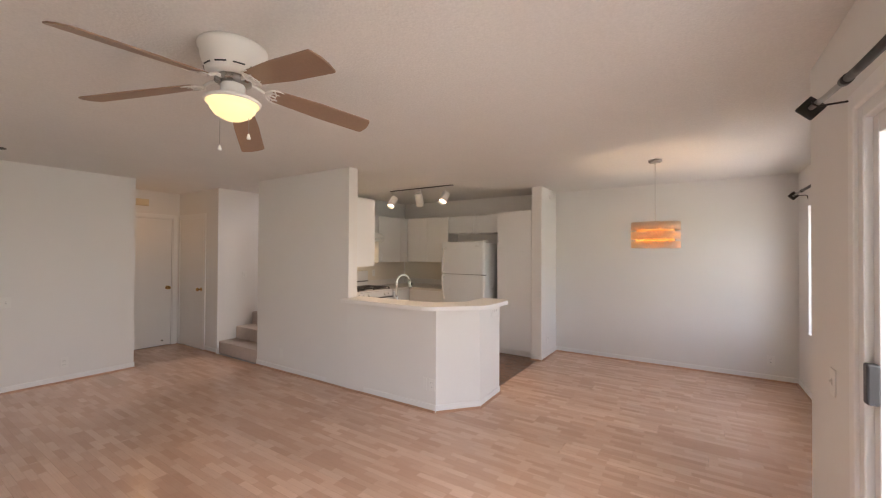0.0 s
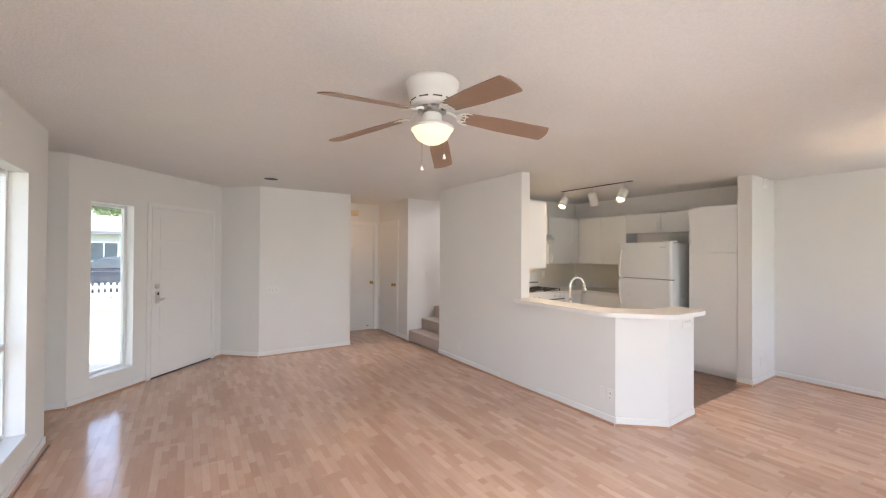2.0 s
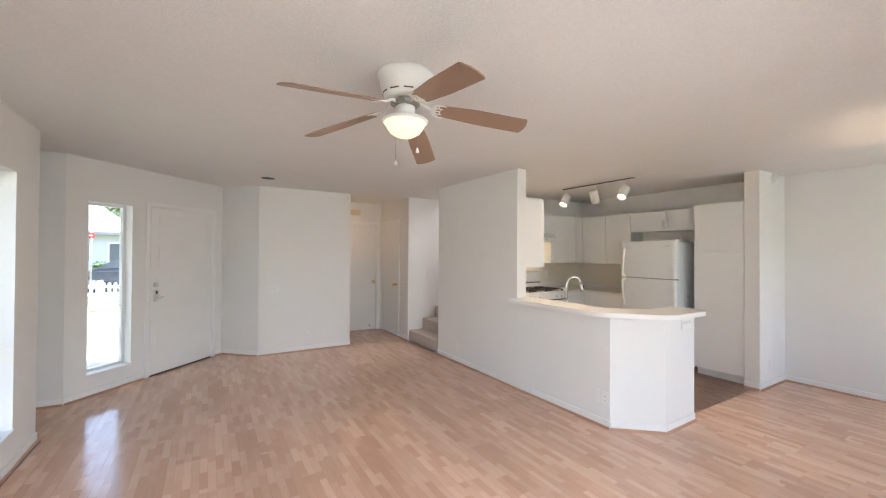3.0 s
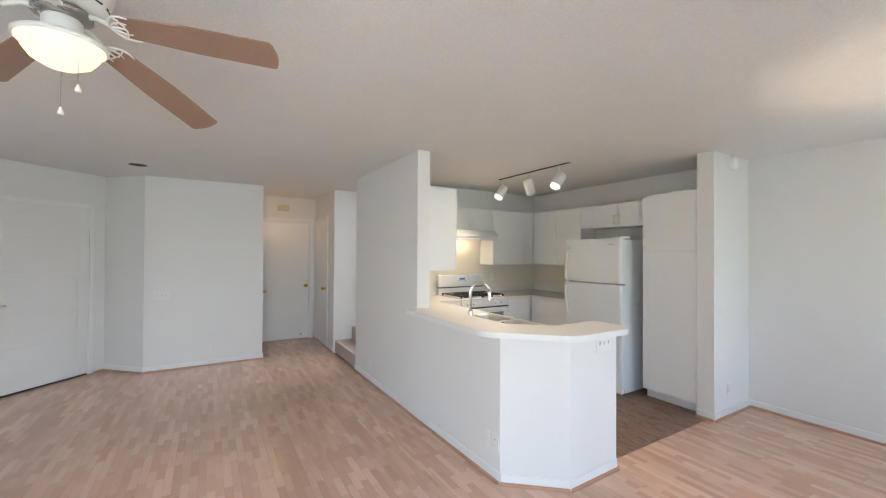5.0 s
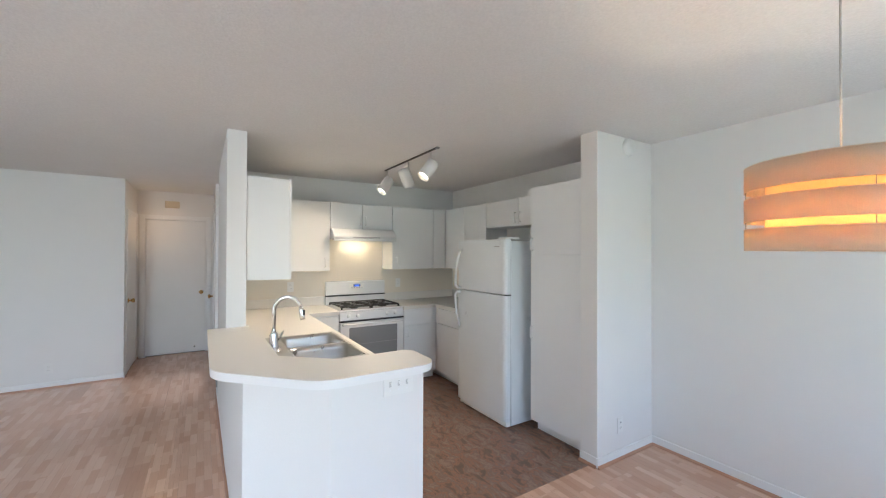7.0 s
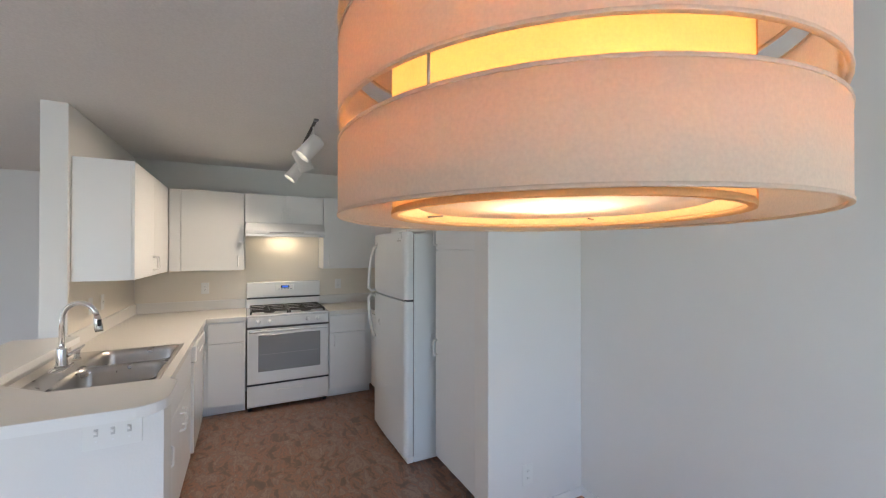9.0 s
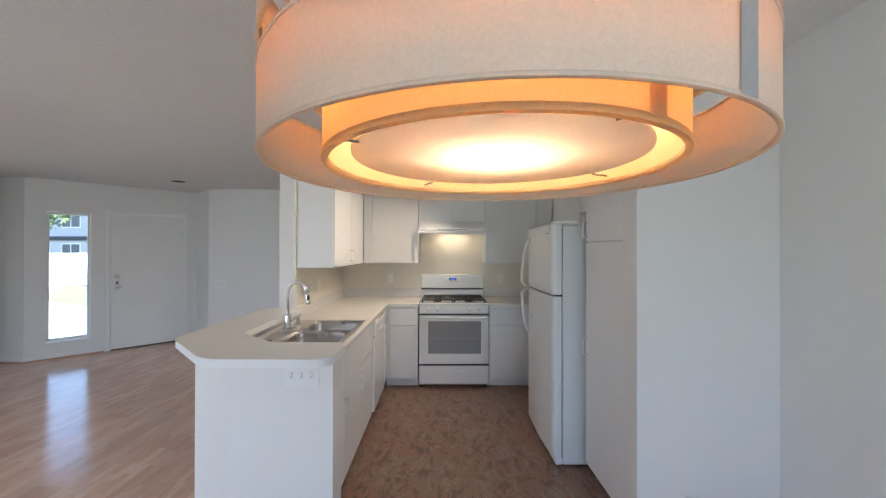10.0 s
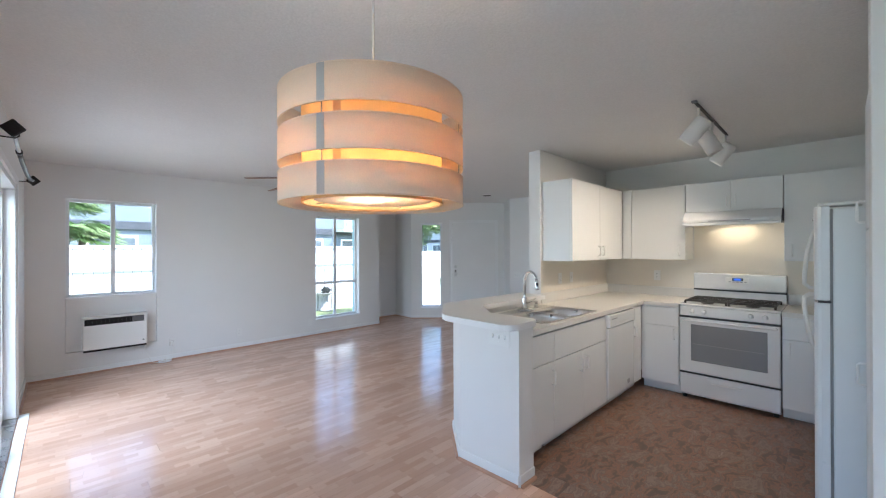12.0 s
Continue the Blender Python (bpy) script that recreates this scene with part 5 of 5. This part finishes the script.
for i in range(4):
    a = radians(28 + 90 * i)
    v = Vector((math.cos(a), math.sin(a), 0))
    for z in (1.6335, 1.726):
        part("spacer", tube([Vector((*PC, z - 0.012)) + v * (RO - 0.003), Vector((*PC, z + 0.012)) + v * (RO - 0.003)], 0.0012, 6), M_STEEL, pend)
    part("spoke", tube([Vector((*PC, 1.803)) + v * 0.02, Vector((*PC, 1.803)) + v * (RO - 0.002)], 0.0015, 6), M_STEEL, pend)
    part("diffuser_arm", tube([Vector((*PC, 1.5695)) + v * 0.141, Vector((*PC, 1.5695)) + v * (RI - 0.003)], 0.0013, 6), M_STEEL, pend)
bulb("pendant_bulb", (*PC, 1.632), 1.1, (1.0, 0.74, 0.46), 0.03)

# ---- track light ----
tk = thing("track_light", (-3.07, 4.64, H), "white ceiling track with three can spotlights", "track light")
part("rail", boxed(-3.62, -2.53, 4.631, 4.651, H - 0.011, H - 0.0005, 0.002, 1), M_TRACK, tk, "dark bronze track")
part("feed_cap", boxed(-2.53, -2.50, 4.625, 4.657, H - 0.016, H - 0.0005, 0.004), M_GREYPL, tk, "grey feed end cap")
for x, aim, lit in ((-3.56, (0.06, -0.58, -0.78), True), (-3.06, (-0.1, 0.42, -0.86), False), (-2.63, (0.04, -0.62, -0.76), True)):
    c0 = Vector((x, 4.62, 2.265))
    d = Vector(aim).normalized()
    m = Matrix.Translation(c0) @ d.to_track_quat("Z", "Y").to_matrix().to_4x4()
    st = part("stem", tube([(x, 4.641, H - 0.02), (x, 4.641, 2.36), c0 - d * 0.02], 0.007, 10), M_FANWHITE, tk)
    head = lathe([(0.0, -0.092), (0.040, -0.092), (0.053, -0.082), (0.056, -0.064), (0.056, 0.088), (0.053, 0.088), (0.050, 0.03), (0.02, 0.0), (0, 0.0)], (0, 0, 0), 32)
    head.transform(m)
    hb = part("can", head, M_FANWHITE, tk)
    if lit:
        f = lathe([(0, 0.060), (0.040, 0.058), (0.0495, 0.050)], (0, 0, 0), 28)
        f.transform(m)
        part("lamp_face", f, M_SPOT, hb, "lit reflector lamp")
        sp = new("track_spot", bpy.data.lights.new("track_spot", "SPOT"))
        sp.data.energy, sp.data.color, sp.data.spot_size, sp.data.spot_blend, sp.data.shadow_soft_size = 8.0, (1.0, 0.78, 0.54), radians(140), 1.0, 0.07
        sp.matrix_world = look(c0 + d * 0.10, c0 + d * 2)

# ---- outside ----
G = -0.2
gr = bmesh.new()
box(gr, -400, 400, -400, 400, G - 0.05, G)
structure("ground", gr, M_GRASS, "green lawn around the house", "ground")
structure("road", boxed(-30, -19.5, -120, 120, G, G + 0.02), M_ROAD, "grey asphalt street", "road")
structure("pavement", boxed(-19.4, -17.8, -120, 120, G, G + 0.06), M_CONC, "concrete pavement beside the street", "pavement")
bm = prism(bmesh.new(), [(-4.9, -1.75), (-6.6, -0.1), (-8.6, -1.5), (-12.5, -8.5), (-17.8, -13.0), (-17.8, -17.5), (-10.0, -9.0), (-6.6, -3.2)], G, G + 0.03)
structure("entry_walk", bm, M_CONC, "pale concrete walk curving from the front door", "path")
structure("patio", boxed(0.93, 4.5, -3.5, 6.5, G, G + 0.1), M_CONC, "concrete patio outside the sliding door", "patio")
structure("porch_ceiling", prism(bmesh.new(), [(-6.45, 0.22), (-4.99, -1.14), (-4.99, -1.76), (-3.9, -1.76), (-5.4, -3.0), (-7.9, -0.6)], 2.30, 2.38), M_STUCCO, "pale porch soffit over the entry", "ceiling")
solid("porch_post", boxed(-3.765, -3.67, -1.51, -1.415, G, 2.3, 0.006), M_TEAL, "teal painted square porch post beside the front window", "post")


def board_fence(x0, x1, y, top, label, gap_part=None):
    """Tall fence of upright boards between rails."""
    fence = thing("board_fence", ((x0 + x1) / 2, y, G), label, "fence")
    n = int((x1 - x0) / 0.145)
    bd = None
    for i in range(n):
        x = x0 + i * 0.145
        if bd is None:
            q = boxed(0.0, 0.138, -0.010, 0.010, 0, top - G, 0.003, 1)
            me = bpy.data.meshes.new("board")
            q.to_mesh(me)
            q.free()
            me.materials.append(M_FENCE)
            bd = me
        ob = new("board", bd)
        ob.parent = fence
        ob.matrix_parent_inverse = Matrix.Translation(-BASE[fence])
        ob.location = (x, y, G)
    part("top_rail", boxed(x0 - 0.05, x1 + 0.05, y - 0.04, y + 0.04, top, top + 0.05, 0.005), M_FENCE, fence)
    part("rail", boxed(x0, x1, y + 0.011, y + 0.05, 1.05, 1.12, 0.004), M_FENCE, fence)
    k = int((x1 - x0) / 2.2)
    for i in range(k + 1):
        x = x0 + (x1 - x0) * i / k
        part("post", boxed(x - 0.05, x + 0.05, y - 0.115, y - 0.012, G, top - 0.01, 0.005), M_FENCE, fence)
    return fence


board_fence(-5.6, 5.0, -4.6, 1.50, "tall white painted board fence behind the lawn")


def picket_fence(p0, p1, h, label, step=0.13):
    m, length = frame_of(p0, p1)
    fence = thing("picket_fence", (*p0, G), label, "fence")
    me = None
    for i in range(int(length / step)):
        if me is None:
            q = prism(bmesh.new(), [(0, 0), (0.075, 0), (0.075, h - 0.03), (0.0375, h), (0, h - 0.03)], -0.009, 0.009)
            q.transform(Matrix.Rotation(radians(90), 4, "X"))
            me = bpy.data.meshes.new("picket")
            q.to_mesh(me)
            q.free()
            me.materials.append(M_FENCE)
        ob = new("picket", me)
        ob.parent = fence
        ob.matrix_parent_inverse = Matrix.Translation(-BASE[fence])
        ob.matrix_basis = m @ Matrix.Translation((i * step, 0, G))
    for z in (0.12, h - 0.16):
        r = boxed(0, length, 0.010, 0.045, G + z, G + z + 0.07, 0.004)
        r.transform(m)
        part("rail", r, M_FENCE, fence)
    for i in range(int(length / 1.8) + 1):
        r = boxed(i * 1.8 - 0.05, i * 1.8 + 0.05, 0.012, 0.10, G, G + h + 0.06, 0.006)
        r.transform(m)
        part("post", r, M_FENCE, fence)


picket_fence((-14.0, -6.0), (-14.0, 2.6), 0.80, "low white picket fence along the front lawn")
solid("garden_wall", boxed(-26.0, -15.5, -13.3, -13.0, G, 1.35, 0.01), M_FENCE, "long white painted garden wall", "wall")

# parked car
car = thing("parked_car", (-20.6, -2.2, G + 0.02), "dark blue parked sedan at the kerb", "car")


def car_profile(pts, y0, y1, x_is_depth, bevel):
    bm = bmesh.new()
    a = [bm.verts.new((y0, p, z)) for p, z in pts]
    b = [bm.verts.new((y1, p, z)) for p, z in pts]
    bm.faces.new(a)
    bm.faces.new(b[::-1])
    for i in range(len(pts)):
        bm.faces.new((a[i], b[i], b[(i + 1) % len(pts)], a[(i + 1) % len(pts)]))
    bmesh.ops.recalc_face_normals(bm, faces=bm.faces)
    bmesh.ops.bevel(bm, geom=bm.edges[:], offset=bevel, segments=3, affect="EDGES")
    return bm


cz = G + 0.02
part("body", car_profile([(-4.5, cz + 0.25), (-4.55, cz + 0.7), (-3.6, cz + 0.92), (-0.6, cz + 0.92), (0.0, cz + 0.75), (0.0, cz + 0.25)], -21.5, -19.75, True, 0.08), M_CARPAINT, car)
part("cabin", car_profile([(-3.7, cz + 0.9), (-2.9, cz + 1.42), (-1.5, cz + 1.42), (-0.75, cz + 0.9)], -21.35, -19.9, True, 0.06), M_FARGLASS, car, "dark tinted glasshouse")
for y in (-3.65, -0.85):
    for x in (-21.45, -19.85):
        wh = part("wheel", lathe([(0, -0.1), (0.2, -0.1), (0.32, -0.09), (0.33, 0), (0.32, 0.09), (0.2, 0.1), (0, 0.1)], (x, y, cz + 0.33), 24, pose(0, 0, 0, 0, 90, 0)), M_RUBBER, car, "black tyre")
        part("rim", lathe([(0, 0.105), (0.19, 0.105), (0.2, 0.1), (0.2, -0.1), (0.19, -0.105), (0, -0.105)], (x, y, cz + 0.33), 20, pose(0, 0, 0, 0, 90, 0)), M_STEEL, wh, "alloy rim")


def house(x0, x1, y0, y1, storeys, face, label, wall_mat, roof_mat, category="house"):
    """A block with storeys, windows and roof; windows on the face towards the camera ('x+' or 'y+')."""
    h = 2.8 * storeys
    hs = thing("apartment_building" if storeys > 1 else "house", ((x0 + x1) / 2, (y0 + y1) / 2, G), label, category)
    part("wall", boxed(x0, x1, y0, y1, G, G + h), wall_mat, hs)
    rf = bmesh.new()
    o = 0.7
    prism(rf, [(x0 - o, y0 - o), (x1 + o, y0 - o), (x1 + o, y1 + o), (x0 - o, y1 + o)], G + h, G + h + 0.22)
    vs = [(x0 - o, y0 - o), (x1 + o, y0 - o), (x1 + o, y1 + o), (x0 - o, y1 + o)]
    mx, my = (x0 + x1) / 2, (y0 + y1) / 2
    lo = [rf.verts.new((x, y, G + h + 0.225)) for x, y in vs]
    if face == "y+":
        r0, r1 = rf.verts.new((x0 + 2, my, G + h + 1.6)), rf.verts.new((x1 - 2, my, G + h + 1.6))
        rf.faces.new((lo[0], lo[1], r1, r0)), rf.faces.new((lo[2], lo[3], r0, r1)), rf.faces.new((lo[1], lo[2], r1)), rf.faces.new((lo[3], lo[0], r0))
    else:
        r0, r1 = rf.verts.new((mx, y0 + 2, G + h + 1.6)), rf.verts.new((mx, y1 - 2, G + h + 1.6))
        rf.faces.new((lo[1], lo[2], r1, r0)), rf.faces.new((lo[3], lo[0], r0, r1)), rf.faces.new((lo[0], lo[1], r0)), rf.faces.new((lo[2], lo[3], r1))
    bmesh.ops.recalc_face_normals(rf, faces=rf.faces)
    part("roof", rf, roof_mat, hs)
    span = (x1 - x0) if face == "y+" else (y1 - y0)
    n = max(2, int(span / 2.6))
    for s in range(storeys):
        z = G + 0.95 + 2.8 * s
        if s:
            b = boxed(x0 - 0.05, x1 + 0.05, y1 + 0.003, y1 + 0.12, z - 1.2, z - 0.85, 0.01) if face == "y+" else boxed(x1 + 0.003, x1 + 0.12, y0 - 0.05, y1 + 0.05, z - 1.2, z - 0.85, 0.01)
            part("belt_course", b, M_ROOF if storeys > 1 else M_FENCE, hs, "darker belt between storeys")
        for i in range(n):
            c = (x0 if face == "y+" else y0) + span * (i + 0.5) / n
            w = 0.75
            if face == "y+":
                wf = part("window", boxed(c - w - 0.1, c + w + 0.1, y1 + 0.002, y1 + 0.06, z - 0.1, z + 1.35, 0.01), M_FENCE, hs, "white window frame")
                part("pane", boxed(c - w, c - 0.04, y1 + 0.05, y1 + 0.066, z, z + 1.25), M_FARGLASS, wf)
                part("pane", boxed(c + 0.04, c + w, y1 + 0.05, y1 + 0.066, z, z + 1.25), M_FARGLASS, wf)
                if s and i % 3 == 0:
                    bal = part("balcony", boxed(c - 1.3, c + 1.3, y1 + 0.002, y1 + 1.2, z - 1.02, z - 0.88), M_FENCE, hs, "white balcony slab")
                    for k in range(14):
                        part("baluster", boxed(c - 1.28 + k * 0.19, c - 1.22 + k * 0.19, y1 + 1.13, y1 + 1.17, z - 0.88, z + 0.05), M_FENCE, bal)
                    part("handrail", boxed(c - 1.3, c + 1.3, y1 + 1.12, y1 + 1.18, z + 0.05, z + 0.12), M_FENCE, bal)
            else:
                wf = part("window", boxed(x1 + 0.002, x1 + 0.06, c - w - 0.1, c + w + 0.1, z - 0.1, z + 1.35, 0.01), M_FENCE, hs, "white window frame")
                part("pane", boxed(x1 + 0.05, x1 + 0.066, c - w, c - 0.04, z, z + 1.25), M_FARGLASS, wf)
                part("pane", boxed(x1 + 0.05, x1 + 0.066, c + 0.04, c + w, z, z + 1.25), M_FARGLASS, wf)
    return hs


house(-14.0, 9.0, -24.0, -16.0, 2, "y+", "two-storey blue-grey apartment building with white balconies", M_SIDING, M_ROOF)
house(-44.0, -36.0, -9.0, 4.0, 1, "x+", "low grey stucco house across the street", M_STUCCO, M_PALEROOF)
house(-44.0, -34.0, -40.0, -24.0, 2, "x+", "two-storey pale house beyond the garden wall", M_STUCCO, M_PALEROOF)


def leaf_cloud(blobs, n, size, seed):
    """Many small leaf quads scattered in uneven clumps."""
    rng = random.Random(seed)
    verts, faces = [], []
    for _ in range(n):
        cx, cy, cz2, r = rng.choice(blobs)
        d = Vector((rng.gauss(0, 1), rng.gauss(0, 1), rng.gauss(0, 0.8))).normalized() * r * (0.45 + 0.55 * rng.random())
        p = Vector((cx, cy, cz2)) + d
        q = Euler((rng.uniform(-1, 1), rng.uniform(-1, 1), rng.uniform(0, 6.3))).to_matrix()
        s = size * rng.uniform(0.6, 1.3)
        k = len(verts)
        for lx, ly, lz in ((-0.5, 0, 0), (0, -0.28, 0.05), (0.5, 0, -0.03), (0, 0.28, 0.05)):
            verts.append(p + q @ Vector((lx * s, ly * s, lz * s)))
        faces.append((k, k + 1, k + 2, k + 3))
    bm = bmesh.new()
    vs = [bm.verts.new(v) for v in verts]
    for f in faces:
        bm.faces.new([vs[i] for i in f])
    return bm


def tree(x, y, h, r, label, seed, mat, size=0.22, n=5000):
    rng = random.Random(seed)
    t = thing("tree", (x, y, G), label, "tree")
    part("trunk", tube([(x, y, G), (x + 0.05, y, G + h * 0.25), (x - 0.05, y + 0.08, G + h * 0.5), (x, y, G + h * 0.8)], [0.16, 0.13, 0.10, 0.04], 10), M_BARK, t)
    blobs = []
    for i in range(9):
        a, rr = rng.uniform(0, 6.28), r * rng.uniform(0.25, 0.75)
        bx, by, bz = x + rr * math.cos(a), y + rr * math.sin(a), G + h * rng.uniform(0.5, 0.95)
        blobs.append((bx, by, bz, r * rng.uniform(0.3, 0.5)))
        part("limb", tube([(x, y, G + h * 0.4), ((x + bx) / 2, (y + by) / 2, (G + h * 0.4 + bz) / 2 + 0.1), (bx, by, bz)], [0.07, 0.05, 0.02], 6), M_BARK, t)
    part("crown", leaf_cloud(blobs, n, size, seed), mat, t, "uneven leafy crown")


tree(-22.0, -20.5, 6.0, 2.6, "leafy green street tree beyond the garden wall", 3, M_LEAF_LIGHT, 0.3, 6000)
tree(-50.0, -6.5, 7.5, 3.0, "yellow-green tree behind the low house", 5, M_LEAF_LIGHT, 0.35, 5000)
tree(-54.0, -7.5, 17.0, 1.1, "tall slim dark conifer behind the house", 8, M_LEAF, 0.4, 4000)


def bush(x, y, r, label, seed, mat):
    b = thing("bush", (x, y, G), label, "bush")
    rng = random.Random(seed)
    blobs = [(x + rng.uniform(-r, r), y + rng.uniform(-r, r), G + r * rng.uniform(0.3, 0.8), r * 0.5) for _ in range(7)]
    part("stem", tube([(x, y, G), (x, y, G + r * 0.6)], [0.05, 0.03], 8), M_BARK, b)
    part("foliage", leaf_cloud(blobs, 2500, 0.16, seed), mat, b)


bush(-31.5, -4.6, 0.9, "rounded green shrub across the street", 12, M_LEAF)
bush(-28.5, -15.5, 0.9, "green shrub behind the garden wall", 13, M_LEAF)


def palm(x, y, h, label, seed, reach=1.0, fronds=46):
    """A clustering palm: ringed trunk and arching feathery fronds, each with many narrow hanging leaflets."""
    rng = random.Random(seed)
    t = thing("palm_tree", (x, y, G), label, "palm tree")
    part("trunk", tube([(x + 0.05 * math.sin(k * 0.9), y, G + h * k / 12) for k in range(13)], [0.10 + 0.012 * (k % 2) - 0.003 * k for k in range(13)], 10), M_BARK, t)
    for i in range(fronds):
        a, lift = 2.4 * i, rng.uniform(-0.55, 1.2)
        d = Vector((math.cos(a), math.sin(a), 0))
        side = Vector((-d.y, d.x, 0))
        L = reach * rng.uniform(0.8, 1.15)
        bm = bmesh.new()
        spine = []
        for k in range(10):
            s = k / 9
            spine.append(Vector((x, y, G + h)) + d * L * s + Vector((0, 0, L * (lift * s - (0.35 + 0.75 * lift) * s * s))))
        tube(spine, [0.013 - 0.0011 * k for k in range(10)], 5, bm)
        for k in range(2, 28):
            f = k / 28 * 9
            p = spine[int(f)].lerp(spine[min(9, int(f) + 1)], f - int(f))
            w = reach * (0.30 * math.sin(math.pi * min(1.0, 0.12 + k / 30)) + 0.05)
            for sg in (-1, 1):
                tip = p + side * sg * w * rng.uniform(0.8, 1.1) + d * 0.16 * reach + Vector((0, 0, -w * rng.uniform(0.35, 0.75)))
                mid = p.lerp(tip, 0.5) + Vector((0, 0, 0.03))
                bm.faces.new([bm.verts.new(v) for v in (p - d * 0.010, mid - d * 0.014, tip, mid + d * 0.014, p + d * 0.010)])
        part("frond", bm, (M_LEAF_LIGHT, M_LEAF, M_LEAF_LIGHT, M_LEAF_DRY)[i % 4] if i % 9 == 3 else (M_LEAF_LIGHT if i % 3 else M_LEAF), t)


palm(0.42, -6.6, 2.1, "feathery green palm behind the white fence", 21, 0.75)
palm(0.12, -7.1, 2.15, "feathery green palm behind the white fence", 22, 0.7)
palm(0.50, -7.7, 2.85, "feathery green palm behind the white fence", 23, 0.85)
# street sign
sg = thing("street_sign", (-18.4, -3.45, G), "small red and white street sign on a post", "sign")
part("pole", tube([(-18.4, -3.45, G), (-18.4, -3.45, 2.2)], 0.03, 8), M_STEEL, sg)
part("panel", boxed(-18.37, -18.35, -3.55, -3.35, 1.95, 2.15, 0.01), M_RED, sg, "red panel")
part("bar", boxed(-18.348, -18.343, -3.51, -3.39, 2.03, 2.07), M_FENCE, sg, "white bar")

# birdbath and dark garden stakes by the front window
bb = thing("birdbath", (-4.62, -4.42, G), "pale stone birdbath with a dark plant, beside the fence", "birdbath")
part("pedestal", lathe([(0, 0), (0.17, 0), (0.17, 0.05), (0.09, 0.10), (0.06, 0.30), (0.08, 0.42), (0, 0.42)], (-4.62, -4.42, G), 24), M_CONC, bb)
part("basin", lathe([(0, 0.42), (0.10, 0.42), (0.22, 0.48), (0.23, 0.50), (0.20, 0.50), (0.0, 0.46)], (-4.62, -4.42, G), 28), M_CONC, bb)
part("plant", leaf_cloud([(-4.62, -4.42, G + 0.56, 0.12)], 160, 0.09, 31), M_LEAF_DARK, bb, "dark green plant")
for x in (-4.46, -4.66, -4.86):
    st = thing("garden_stake", (x, -4.55, G), "slim dark iron stake standing against the white fence", "stake", "stakes along the fence")
    part("rod", tube([(x, -4.55, G), (x, -4.55, 0.93)], 0.010, 8), M_BLACK, st)
    part("tip", lathe([(0, 0), (0.018, 0.01), (0.012, 0.03), (0, 0.06)], (x, -4.55, 0.925), 12), M_BLACK, st)
# ---- laminate boards ----
floor = tagged(new("floor"), "peach-toned beech three-strip laminate floor, glossy", "floor", kind="structure")
BOARD_W, BOARD_L = 0.192, 1.285
full = bmesh.new()
box(full, -BOARD_L / 2 + 0.0004, BOARD_L / 2 - 0.0004, -BOARD_W / 2 + 0.0003, BOARD_W / 2 - 0.0003, -0.0105, 0.0)
full_mesh = bpy.data.meshes.new("plank")
full.to_mesh(full_mesh)
full.free()
full_mesh.materials.append(M_PLANK)


def lay_board(x0, x1, y0, y1):
    if x1 - x0 > BOARD_L - 1e-4 and y1 - y0 > BOARD_W - 1e-4:
        ob = new("plank", full_mesh)
    else:
        w, d = (x1 - x0) / 2 - 0.0004, (y1 - y0) / 2 - 0.0003
        q = bmesh.new()
        box(q, -w, w, -d, d, -0.0105, 0.0)
        me = bpy.data.meshes.new("plank")
        q.to_mesh(me)
        q.free()
        me.materials.append(M_PLANK)
        ob = new("plank", me)
    ob.location = ((x0 + x1) / 2, (y0 + y1) / 2, 0)
    ob.parent = floor


row, y = 0, -1.58
stops = [-0.92, -1.58, 2.78, 3.10, 2.146, 6.09]
while y < 6.085:
    y2 = min(y + BOARD_W, 6.085)
    cuts = [y] + sorted(s for s in stops if y + 0.01 < s < y2 - 0.01) + [y2]
    for ya, yb in zip(cuts, cuts[1:]):
        w0, e0 = plan_range(ya + 0.002)
        w1, e1 = plan_range(yb - 0.002)
        west, east = min(w0, w1) - 0.02, max(e0, e1) + 0.01
        if west < -1.5 and ya >= 3.09:
            west = -1.86 if yb < 3.55 else -1.56
        x = -8.0 + (row * 0.47) % BOARD_L
        while x < east:
            a, b = max(x, west), min(x + BOARD_L, east)
            if b - a > 0.02:
                lay_board(a, b, ya, yb)
            x += BOARD_L
    row += 1
    y = y2

# ---- vinyl tiles of the kitchen floor ----
kf = tagged(new("kitchen_floor"), "mottled brown slate-look vinyl tile kitchen floor", "floor", kind="structure")
TILE, tiles = 0.457, {}
ix = 0
x = -4.48
while x < -1.565:
    x2 = min(x + TILE, -1.56)
    y = 3.235
    while y < 6.07:
        y2 = min(y + TILE, 6.08)
        key = (round(x2 - x, 3), round(y2 - y, 3))
        if key not in tiles:
            q = bmesh.new()
            w, d = key[0] / 2 - 0.0002, key[1] / 2 - 0.0002
            box(q, -w, w, -d, d, -0.0105, -0.001)
            me = bpy.data.meshes.new("tile")
            q.to_mesh(me)
            q.free()
            me.materials.append(M_VINYL)
            tiles[key] = me
        ob = new("tile", tiles[key])
        ob.location = ((x + x2) / 2, (y + y2) / 2, 0)
        ob.parent = kf
        y = y2
    x = x2
